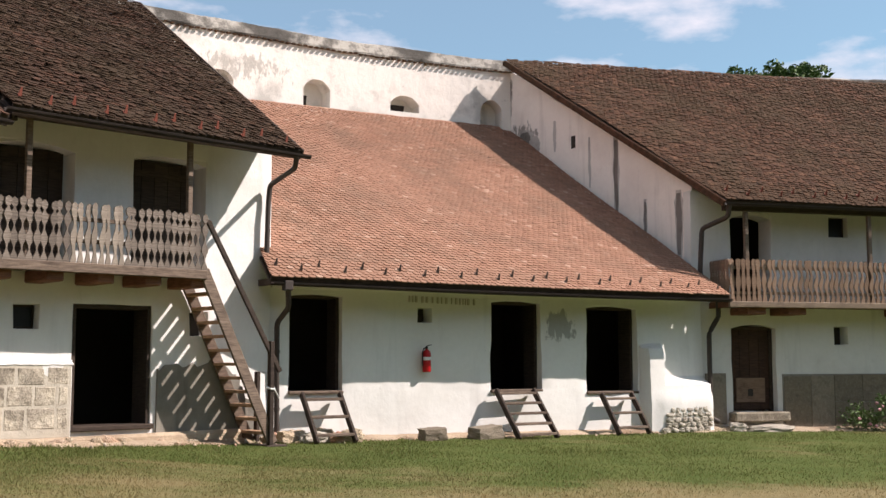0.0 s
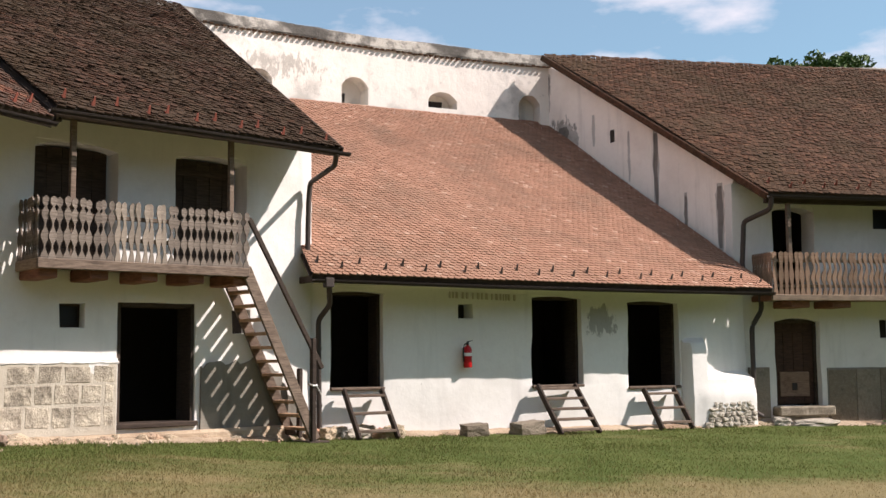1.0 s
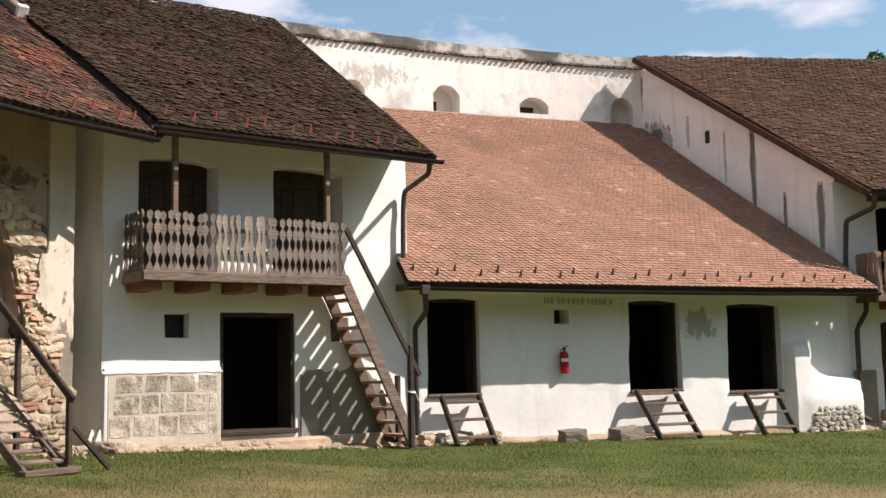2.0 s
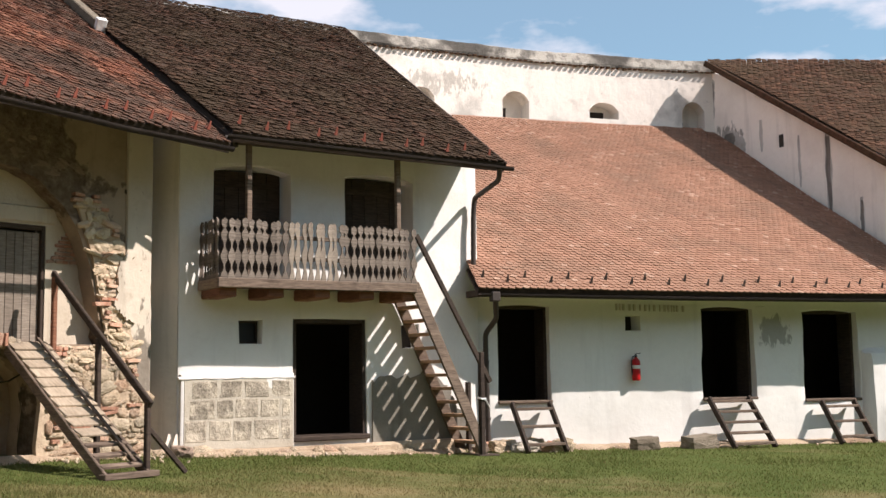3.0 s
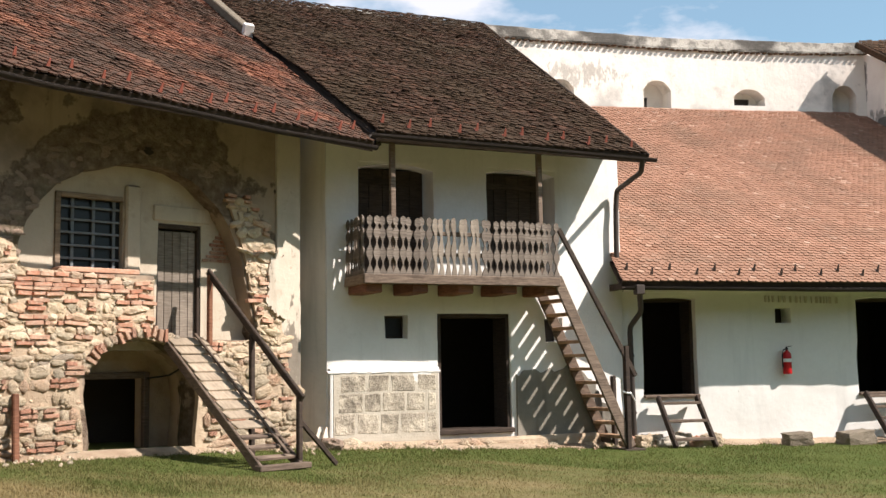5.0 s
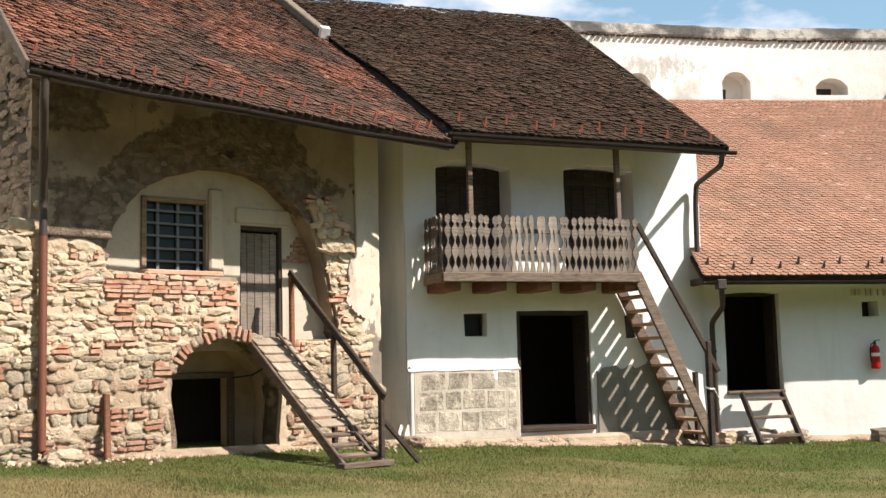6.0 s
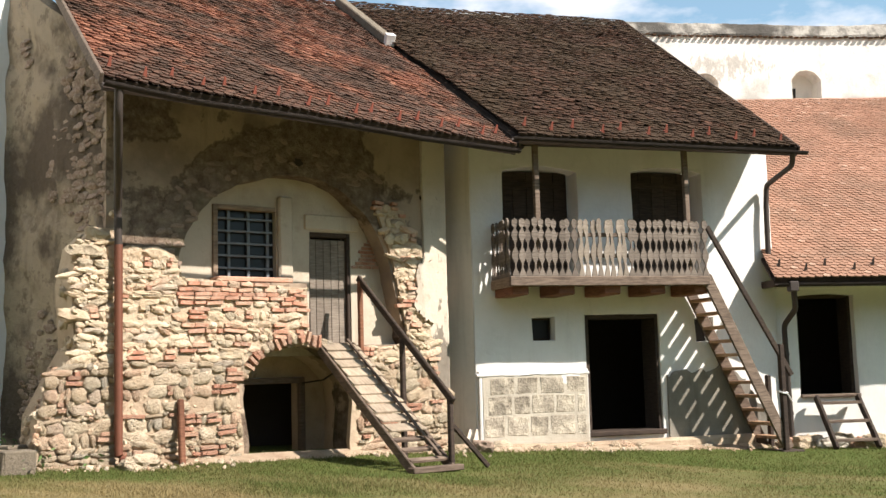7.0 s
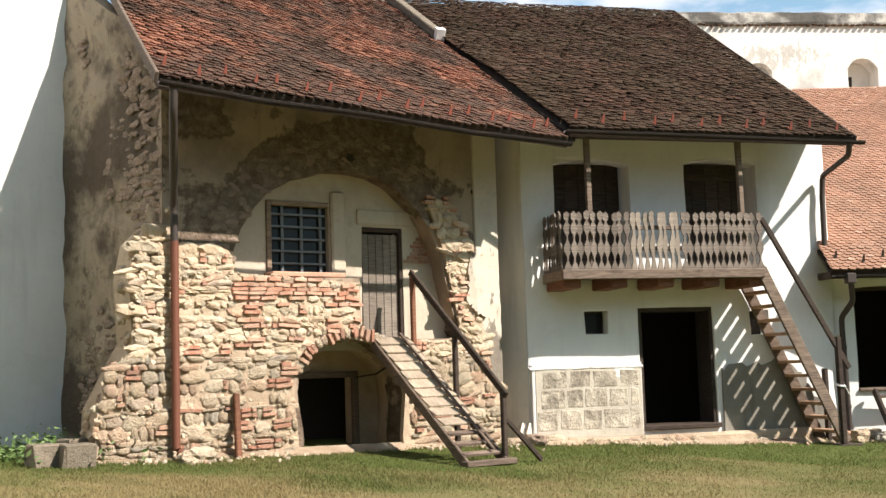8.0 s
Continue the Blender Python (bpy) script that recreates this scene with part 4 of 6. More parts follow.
E2 = ((-0.604, -1.10, 3.098), (10.84, -1.090, 3.066), (0.6, 7.2, 8.34), (10.3, 7.4, 8.53))
r2 = deck(H2, *E2, "wide orange tiled pent roof")
roof_tiles(r2, *E2, M_TILE_NEW, 2, 300, 0.03, 0.55, "orange-pink clay tiles", near=lambda x: x < 6.5)
snow_hooks(r2, *E2, 0.44, 7, M_METAL)
gutter(H2, [(-0.564, -1.04, 3.030), (3.733, -1.030, 2.990), (7.647, -1.030, 2.990), (10.93, -1.020, 3.017)])
part("fascia", box(-0.5, -0.42, -0.98, 0.0, 3.0, 3.12), M_WOOD_DARK, H2)
part("purlin", box(-0.2, 11.0, -0.12, -0.004, 3.0, 3.2, 0.01), M_WHITE, H2)
downpipe(H2, [(-0.266, -1.04, 3.0), (-0.22, -0.94, 2.86), (-0.063, -0.60, 2.585), (-0.124, -0.18, 2.31), (-0.10, -0.18, 0.15)], 0.052)
part("hopper", box(-0.36, -0.19, -1.12, -0.96, 2.88, 3.06, 0.015), M_METAL, H2, "dark metal rain hopper at the gutter's end")
# footing with plaster on top
def ease(t):
    t = min(1.0, max(0.0, t))
    return t * t * (3 - 2 * t)


bm = wall_grid(8.93, 10.94, -0.4, 3.0, 0.5, (), 0.14, 0.03, 12.0)
for v in bm.verts:
    if v.co.y < 0.3:
        x, z = v.co.x, v.co.z
        swell = 0.30 * ease(((2.02 if x < 9.62 else 1.22) - z) / 0.2) * ease((x - 8.9) / 0.12)
        swell += 0.09 * ease((0.95 - z) / 0.3) * ease((x - 9.15) / 0.3) * (0.8 + 0.3 * noise.noise((x * 1.5, z, 3)))
        v.co.y += 0.03 - swell
foot = part("footing", bm, M_STORE, H2, "bulging limewashed footing with bare cobbles", True)
rnd = random.Random(21)
for row in range(5):
    z = -0.02 + 0.115 * row
    a = 9.3 + 0.05 * row + rnd.random() * 0.1
    while a < 10.75:
        w = rnd.uniform(0.14, 0.27)
        piece("stone", rnd.choice(PALES), foot, (a + w / 2, -0.36 + 0.012 * row, z), (w * 1.05, 0.2, rnd.uniform(0.12, 0.17)), (0, rnd.gauss(0, 12), 0))
        a += w
# bare grey patch of fallen limewash
def blot(parent, cx, cz, rx, rz, y, material, label, seed, name="plaster_patch", rag=1.0):
    """A ragged patch, a few millimetres proud of the wall."""
    rnd = random.Random(seed)
    k = 64
    out = []
    for i in range(k):
        t = 2 * math.pi * i / k
        c, sn = math.cos(t), math.sin(t)
        q = 1 + rag * (0.42 * noise.noise((c * 1.6 + seed, sn * 1.6, 0)) + 0.26 * noise.noise((c * 4 + seed, sn * 4, 3)) + 0.16 * noise.noise((c * 10, sn * 10 + seed, 5))) + rnd.gauss(0, 0.03)
        out.append((cx + rx * q * c, cz + rz * q * sn))
    return part(name, plate(out, y - 0.004, y + 0.05), material, parent, label)


# ---- the house with the long balcony ----
H3 = thing("house", place(6.45, 27.75, 15.5), "two-storey limewashed house with brown mossy roof and long balcony", "house", "houses along the fortress wall")
HOLES3 = [(0.63, 1.85, 0.33, 2.46), (3.53, 3.92, 1.97, 2.42), (3.49, 4.04, 4.70, 5.22), (0.68, 1.79, 3.0, 5.2)]
part("wall", wall_grid(-0.42, 15.0, -0.4, 5.75, 0.55, HOLES3, 0.4, 0.03, 15.0), M_GREYWASH, H3, "limewashed front wall", True)
arch_heads(H3, HOLES3, (0.1, 0, 0, 0.12), 0.55, M_GREYWASH)
# its near-black colour is the shade behind the openings
part("partition", box(-0.3, 14, 2.6, 2.75, -0.3, 7.0), M_DARK, H3, "inner partition in near-black, the room's shade in its colour")
part("floor", box(-0.2, 14, 0.56, 2.5, 2.7, 2.95), M_WOOD_DARK, H3)
d3 = plank_door(H3, 0.70, 1.78, 0.36, 2.40, 0.24, M_DOOR, "dark red-brown plank door with a pale lower panel", 4)
part("panel", box(0.84, 1.64, 0.2, 0.238, 0.55, 1.15, 0.01), M_WOOD_TAN, d3)
part("cat_hole", box(1.16, 1.30, 0.19, 0.199, 0.70, 0.88), M_DARK, d3)
door_frame(H3, 0.63, 1.85, 0.33, 2.42, 0.17, 0.08, M_WOOD_DARK)
window_box(H3, 3.53, 3.92, 1.97, 2.42, 0.3, None, False)
window_box(H3, 3.49, 4.04, 4.70, 5.22, 0.2)
plinth3 = part("plinth", box(2.0, 9.0, -0.03, 0.02, -0.3, 1.24, 0.006), M_GREYPLASTER, H3, "plinth of brown-grey stone slabs")
rnd = random.Random(17)
x = 2.03
while x < 8.8:
    w = rnd.uniform(0.55, 0.95)
    for z0, z1 in ((-0.25, 0.55), (0.56, 1.23)) if rnd.random() < 0.5 else ((-0.25, 1.22),):
        bm = box(x, x + w - 0.015, -0.05, -0.02, z0, z1 - rnd.uniform(0.0, 0.03), 0.006)
        part("slab", bm, M_SLAB, plinth3)
    x += w
part("slab", box(-0.12, 0.42, -0.07, 0.02, 0.05, 1.27, 0.01), M_SLAB, H3, "grey slab beside the door")
part("threshold", box(0.5, 2.0, -0.35, 0.5, 0.1, 0.33, 0.03), M_ASHLAR, H3, "stone doorstep")
E3 = ((-0.05, -1.1, 5.36), (15.0, -1.1, 5.33), (-3.15, 6.1, 10.44), (16.60, 4.16, 10.07))
r3 = deck(H3, *E3, "brown mossy tiled pent roof")
roof_tiles(r3, *E3, M_TILE_BROWN, 3, 300, 0.05, 1.6, "brown weathered clay tiles", near=lambda x: x < 8)
snow_hooks(r3, *E3, 0.45, 9)
part("verge", beam((-0.07, -1.08, 5.29), (-3.17, 6.1, 10.37), 0.10, 0.17, 0.02), M_TILE_BROWN, r3, "mossy verge tiles bedded on the gable")
gutter(H3, [(-0.1, -1.19, 5.3), (15, -1.19, 5.26)])
downpipe(H3, [(0.0, -1.17, 5.26), (0.0, -1.1, 4.98), (-0.32, -0.4, 4.76), (-0.40, -0.4, 3.66), (0.06, -0.4, 3.19), (0.07, -0.4, 2.64), (-0.20, -0.4, 2.23), (-0.20, -0.4, 0.22), (-0.00, -0.4, 0.12)], 0.06)
bal3 = part("balcony", box(0.1, 14.0, -0.95, 0.0, 2.86, 2.92), M_WOOD_PALE, H3, "long brown wooden balcony with sawn baluster boards")
part("rim_beam", box(0.04, 14.0, -1.0, -0.92, 2.84, 2.98, 0.012), M_WOOD_PALE, bal3)
part("rim_beam", box(0.03, 0.11, -0.92, 0.0, 2.84, 2.98, 0.012), M_WOOD_RED, bal3)
for a in (0.6, 1.7, 5.0, 7.0, 9.0):
    part("joist", box(a, a + 0.5, -0.85, 0.0, 2.68, 2.86, 0.02), M_WOOD_RED, bal3)
me_p = mesh_of(baluster(picket, 0.066, 0.026), "baluster", M_WOOD_TAN)
me_q = mesh_of(baluster(wavy, 0.066, 0.026, 1.0, 0.024), "baluster", M_WOOD_TAN)
for i in range(60):
    a = 0.14 + 0.142 * i
    shared("baluster", me_p if i < 7 else me_q, bal3, pose(a, -0.97, 2.96, rnd.gauss(0, 0.7), rnd.gauss(0, 0.7), rnd.gauss(0, 2)) @ Matrix.Diagonal((1, 1, 1.04, 1)))
for i in range(7):
    shared("baluster", me_p, bal3, pose(0.07, -0.88 + 0.13 * i, 2.96, 0, 0, 90) @ Matrix.Diagonal((1, 1, 1.04, 1)))
for z in (3.15, 3.75):
    part("rail", box(0.1, 14.0, -0.95, -0.91, z, z + 0.07, 0.008), M_WOOD_PALE, bal3)
for a in (0.6, 4.03, 7.5, 11.0):
    part("post", box(a - 0.05, a + 0.05, -0.9, -0.80, 2.92, 5.22, 0.01), M_WOOD, bal3, "slim squared timber post")
part("purlin", box(0.0, 14.0, -0.93, -0.78, 5.16, 5.28, 0.01), M_WOOD_DARK, bal3)
# the parapet gable that climbs between the two roofs, down to the ground
bm = bmesh.new()
FA, FB = Vector((1.82, 33.48)), Vector((6.48, 27.264))
fd = (FB - FA).normalized()
prof = [(-0.6, 10.66), (0.9, 9.90), (2.37, 8.90), (4.57, 7.60), (6.0, 6.82), (7.18, 6.18), (7.18, -0.4), (-0.6, -0.4)]
fn = Vector((fd.y, -fd.x))
M3I = place(6.45, 27.75, 15.5).inverted()
rows = []
for off in (0.0, -0.42):
    rows.append([bm.verts.new(M3I @ Vector((*(FA + fd * s + fn * off), z + (0.0 if off == 0 else 0.0)))) for s, z in prof])
bm.faces.new(rows[0]), bm.faces.new(rows[1][::-1])
for i in range(len(prof)):
    j = (i + 1) % len(prof)
    bm.faces.new((rows[0][i], rows[1][i], rows[1][j], rows[0][j]))
fire = part("parapet_gable", bm, M_FIREWALL, H3, "pinkish limewashed parapet gable with black rain streaks")


# ---- the ruined house: rubble walls, a great blind arch, a cellar door ----
H0 = thing("house", place(-7.93, 17.39, 62.0), "half-ruined rubble house with patchy red roof and blind arch", "house", "houses along the fortress wall")


def holed(outline, holes, thick, rag=0.0, seed=0):
    """A wall cut from any outline in x, z with holes of any shape; front at y = 0."""
    rnd = random.Random(seed)
    bm = bmesh.new()
    edges, loops = [], []
    for loop in (outline, *holes):
        vs = [bm.verts.new((x, 0, z)) for x, z in loop]
        loops.append(vs)
        edges += [bm.edges.new((vs[i], vs[(i + 1) % len(vs)])) for i in range(len(vs))]
    bmesh.ops.triangle_fill(bm, use_beauty=True, use_dissolve=False, edges=edges)
    front = list(bm.faces)
    back = {v: bm.verts.new(v.co + Vector((0, thick, 0))) for v in list(bm.verts)}
    for f in front:
        bm.faces.new([back[v] for v in reversed(f.verts)])
    for vs in loops:
        for i in range(len(vs)):
            a, b = vs[i], vs[(i + 1) % len(vs)]
            bm.faces.new((a, b, back[b], back[a]))
    return bm


def ragged(points, amount, seed, n=5):
    """Points with small breaks put between them, as of a broken edge."""
    rnd = random.Random(seed)
    out = []
    for (x0, z0), (x1, z1) in zip(points, points[1:]):
        for i in range(n):
            f = i / n
            out.append((x0 + (x1 - x0) * f + rnd.gauss(0, amount), z0 + (z1 - z0) * f + rnd.gauss(0, amount)))
    return out + [points[-1]]


ARCH = [(-4.98, 3.30), (-4.93, 3.60), (-4.72, 4.0), (-4.40, 4.32), (-4.0, 4.55), (-3.5, 4.70), (-3.0, 4.74), (-2.55, 4.70), (-2.1, 4.50), (-1.75, 4.18), (-1.5, 3.80), (-1.34, 3.40), (-1.24, 3.0), (-1.12, 2.5), (-1.0, 2.1)]
arch_hole = ragged(ARCH, 0.012, 3, 3) + [(-2.0, 2.1), (-2.02, 2.14), (-2.86, 2.14), (-2.88, 3.06), (-4.9, 3.04)]
CELLAR = [(-3.95, 0.0), (-3.9, 0.6), (-3.96, 1.2), (-3.97, 1.62), (-3.86, 1.85), (-3.6, 2.03), (-3.3, 2.10), (-3.0, 2.10), (-2.7, 2.03), (-2.42, 1.86), (-2.16, 1.6), (-2.1, 1.2), (-2.16, 0.6), (-2.12, 0.0)]
cellar_hole = ragged(CELLAR, 0.015, 5, 3)
outline = [(-6.05, -0.4), (-0.18, -0.4), (-0.18, 5.9), (-6.05, 6.2)]
part("wall", holed(outline, [arch_hole, cellar_hole], 0.55), M_OLDPLASTER, H0, "rubble front wall under old stained plaster")
# niche behind the blind arch, with the window and the door
WIN = [(-4.26, 3.14), (-3.22, 3.14), (-3.22, 4.22), (-4.26, 4.22)]
DOOR = [(-2.66, 2.0), (-1.86, 2.0), (-1.86, 3.92), (-2.62, 3.92)]
bm = holed([(-5.4, 1.95), (-0.7, 1.95), (-0.7, 5.0), (-5.4, 5.0)], [WIN, DOOR], 0.3)
for v in bm.verts:
    v.co.y += 0.34
niche = part("niche_wall", bm, M_RECESS, H0, "pale plaster at the back of the blind arch")
part("splay", box(-3.2, -2.95, 0.26, 0.35, 3.1, 4.45, 0.03), M_RECESS, H0)
part("lintel", box(-2.72, -1.7, 0.30, 0.36, 3.95, 4.2, 0.02), M_RECESS, H0)
# barred window
win = part("window", box(-4.26, -3.22, 0.45, 0.48, 3.14, 4.22), M_GLASS, H0, "dark window behind a grey iron grille")
bm = box(-4.3, -4.22, 0.3, 0.42, 3.12, 4.26, 0.008)
box(-4.22, -3.24, 0.3, 0.42, 4.19, 4.26, 0.008, bm)
part("frame", bm, M_WOOD_PALE, win, "pale timber frame")
for i in range(3):
    a = -4.12 + 0.33 * i
    part("mullion", box(a + 0.1, a + 0.15, 0.40, 0.44, 3.15, 4.2, 0.005), M_IRON, win)
for i in range(5):
    z = 3.28 + 0.19 * i
    part("bar", box(-4.22, -3.26, 0.36, 0.385, z, z + 0.035, 0.005), M_IRON, win)
part("sill", box(-4.34, -3.1, 0.02, 0.44, 3.06, 3.14, 0.015), M_BRICK, H0, "red brick window sill")
# plank door in the niche
plank_door(H0, -2.6, -1.9, 2.1, 3.82, 0.43, M_DOOR_GREY, "closed bleached grey plank door in a dark frame", 5, False)
door_frame(H0, -2.68, -1.84, 2.06, 3.92, 0.36, 0.075, M_WOOD_DARK)
# cellar vault and door
bm = bmesh.new()
ring = [(x * 0.93 - 0.05, z * 0.97) for x, z in CELLAR]
vf = [bm.verts.new((x, 0.5, z)) for x, z in CELLAR]
vb = [bm.verts.new((x, 1.0, z - 0.05)) for x, z in ring]
for i in range(len(vf) - 1):
    bm.faces.new((vf[i], vf[i + 1], vb[i + 1], vb[i]))
part("vault", bm, M_MORTAR, H0, "plastered splay of the cellar opening")
cel = holed([(-4.4, -0.3), (-1.6, -0.3), (-1.6, 2.2), (-4.4, 2.2)], [[(-3.7, 0.0), (-2.54, 0.0), (-2.54, 1.56), (-3.7, 1.56)]], 0.2)
for v in cel.verts:
    v.co.y += 0.95
part("cellar_wall", cel, M_MORTAR, H0)
bm = box(-2.54, -2.44, 0.86, 1.0, 0.1, 1.62, 0.012)
box(-3.75, -2.54, 0.86, 1.0, 1.52, 1.62, 0.012, bm)
part("door_frame", bm, M_WOOD, H0, "grey timber cellar door frame")
# near-black for the shade within the cellar
part("partition", box(-5.8, -0.5, 1.9, 2.0, -0.3, 5.6), M_DARK, H0, "inner partition in near-black, the room's shade in its colour")
part("cable", tube([(-2.12, -0.02, 1.9), (-2.2, 0.2, 1.72), (-2.32, 0.5, 1.56), (-2.5, 0.84, 1.52)], 0.014, 6), M_BLACK, H0, "black hanging cable", True)
# side wall towards the tower wall
bm = bmesh.new()
cols = []
for i in range(27):
    y = 0.05 + 0.28 * i
    top = 5.43 + 0.66 * (y + 1.65) - 0.22
    col = []
    for j in range(31):
        z = -0.4 + (top + 0.4) * j / 30
        col.append([bm.verts.new((-6.02 - 0.24 * y + d + 0.07 * noise.noise((y * 1.3, z * 1.3, 2)) + 0.05 * noise.noise((y * 4, z * 4, 5)), y, z)) for d in (0.0, 0.25)])
    cols.append(col)
for a, b in zip(cols, cols[1:]):
    for j in range(30):
        for d in (0, 1):
            bm.faces.new((a[j][d], a[j + 1][d], b[j + 1][d], b[j][d]))
    for j in (0, 30):
        bm.faces.new((a[j][0], a[j][1], b[j][1], b[j][0]))
for col in (cols[0], cols[-1]):
    for j in range(30):
        bm.faces.new((col[j][0], col[j + 1][0], col[j + 1][1], col[j][1]))
part("side_wall", bm, M_SIDE, H0, "rough side wall of stone and peeled plaster")
# broken spur at the corner
bm = bmesh.new()
SPUR = [(-0.4, -7.05), (0.5, -7.02), (1.2, -6.98), (1.7, -6.72), (2.1, -6.5), (3.0, -6.55), (3.5, -6.45), (3.75, -6.2)]
rows = []
for z, x in SPUR:
    rows.append([bm.verts.new((x, -0.12 + 0.02 * z, z)), bm.verts.new((-5.9, -0.12 + 0.02 * z, z)), bm.verts.new((-5.9, 0.5, z)), bm.verts.new((x, 0.6, z))])
for a, b in zip(rows, rows[1:]):
    for i in range(4):
        j = (i + 1) % 4
        bm.faces.new((a[i], a[j], b[j], b[i]))
bm.faces.new(rows[-1])
part("spur", bm, M_MORTAR, H0, "broken rubble spur of a lost wall")
# mortar bed in which the stones sit
bed_top = ragged([(-5.02, 3.02), (-5.05, 3.44), (-5.6, 3.5), (-6.04, 3.45)], 0.03, 8, 4)
bed_right = ragged([(-0.22, -0.3), (-0.24, 0.5), (-0.28, 1.3), (-0.5, 2.1), (-0.64, 2.9), (-0.72, 3.6), (-1.05, 4.3)], 0.03, 9, 4)
bed = [(-6.04, -0.3)] + bed_right + [(-1.62, 4.36), (-1.44, 3.9), (-1.28, 3.42), (-1.19, 3.0), (-1.07, 2.5), (-0.97, 2.07), (-2.0, 2.08), (-2.9, 2.10), (-2.92, 2.98)] + bed_top
bed_hole = [(x * 1.02 + (0.06 if x > -3 else -0.06) * 0.3, z * 1.01) for x, z in CELLAR]
bed_hole[0], bed_hole[-1] = (bed_hole[0][0], -0.1), (bed_hole[-1][0], -0.1)
bm = holed(bed, [bed_hole], 0.1)
for v in bm.verts:
    v.co.y -= 0.055
rubble = part("rubble_facing", bm, M_MORTAR, H0, "exposed rubble of field stone and brick in lime mortar")


def inside(x, z, loop):
    hit = False
    for (x0, z0), (x1, z1) in zip(loop, loop[1:] + loop[:1]):
        if (z0 > z) != (z1 > z) and x < (x1 - x0) * (z - z0) / (z1 - z0) + x0:
            hit = not hit
    return hit


rnd = random.Random(31)
stones_left = 300
rest = {}


def lay(me, name, p, size, turn, first=300):
    """One stone or brick in the facing; past the first ones they join one part."""
    global stones_left
    if stones_left > 0:
        stones_left -= 1
        return piece(name, me, rubble, p, size, turn)
    m = np.array(pose(*p, *turn) @ Matrix.Diagonal((*size, 1)))
    vs, fs = rest.setdefault(name, ([], []))
    base = sum(len(v) for v in vs)
    co = np.array([v.co for v in me.vertices])
    vs.append(co @ m[:3, :3].T + m[:3, 3])
    fs.extend([tuple(i + base for i in q.vertices) for q in me.polygons])


z = 0.32
while z < 4.3:
    h = rnd.choice((0.06, 0.08, 0.10, 0.12, 0.15, 0.19))
    x = -7.0 + rnd.random() * 0.1
    while x < 0.1:
        brick_zone = (-5.0 < x < -2.85 and 2.45 < z < 3.05) or (-5.05 < x < -4.7 and 2.0 < z < 3.4) or (-2.1 < x < -1.25 and 2.1 < z < 2.5)
        w = rnd.uniform(0.18, 0.29) if brick_zone else rnd.choice((0.08, 0.11, 0.14, 0.18, 0.24, 0.3, 0.4))
        cx, cz = x + w / 2, z + h / 2
        spur_edge = next((a[1] + (b[1] - a[1]) * (cz - a[0]) / (b[0] - a[0]) for a, b in zip(SPUR, SPUR[1:]) if a[0] <= cz <= b[0]), -5.9)
        on_spur = spur_edge - 0.06 < cx < -5.95
        on_bed = inside(cx, cz, bed) and not inside(cx, cz, [(u * 1.0 + (0.14 if u > -3 else -0.14), v * 1.05) for u, v in CELLAR])
        if on_spur or (on_bed and rnd.random() < 0.93):
            y = -0.115 if on_spur else -0.048
            if brick_zone and rnd.random() < 0.78 or rnd.random() < (0.09 if x < -5.1 else 0.16):
                lay(rnd.choice(BRICKS), "brick", (cx, y, cz), (w * 0.93, 0.12, min(h, rnd.uniform(0.045, 0.062))), (0, rnd.gauss(0, 4), rnd.gauss(0, 4)))
                if h > 0.11:
                    lay(rnd.choice(BRICKS), "brick", (cx + rnd.gauss(0, 0.02), y, cz + 0.078), (w * rnd.uniform(0.6, 0.93), 0.12, 0.054), (0, rnd.gauss(0, 4), rnd.gauss(0, 4)))
            else:
                lay(rnd.choice(STONES), "stone", (cx, y, cz + rnd.gauss(0, 0.012)), (w * rnd.uniform(0.92, 1.15), rnd.uniform(0.12, 0.2), h * rnd.uniform(0.95, 1.2)), (rnd.gauss(0, 8), rnd.gauss(0, 10), rnd.gauss(0, 8)))
        x += w
    z += h * 0.93
# brick arch over the cellar mouth
for i in range(25):
    t = math.pi * (0.08 + 0.84 * i / 24)
    x, zz = -3.04 - 0.98 * math.cos(t), 1.50 + 0.70 * math.sin(t)
    if i > 15 or i % 5 == 1 or rnd.random() < 0.3:
        piece("stone", rnd.choice(STONES), rubble, (x, -0.05, zz), (0.12, 0.14, 0.16), (0, -(90 - math.degrees(t)) * 0.8, 0))
    else:
        piece("brick", BRICKS[i % 3], rubble, (x + rnd.gauss(0, 0.012), -0.045, zz + rnd.gauss(0, 0.015)), (rnd.uniform(0.05, 0.075), 0.15, rnd.uniform(0.13, 0.2)), (0, -(90 - math.degrees(t)) * 0.8 + rnd.gauss(0, 5), 0))
# stones wrapped round the broken edge of the spur
for k in range(90):
    cz = rnd.uniform(0.25, 3.7)
    edge = next((a[1] + (b[1] - a[1]) * (cz - a[0]) / (b[0] - a[0]) for a, b in zip(SPUR, SPUR[1:]) if a[0] <= cz <= b[0]), -6.0)
    sz = rnd.uniform(0.10, 0.2)
    lay(rnd.choice(STONES), "stone", (edge + 0.03 + rnd.gauss(0, 0.03), rnd.uniform(-0.12, 0.5), cz), (sz, sz, sz * 0.7), (rnd.gauss(0, 20), rnd.gauss(0, 20), rnd.uniform(0, 90)))
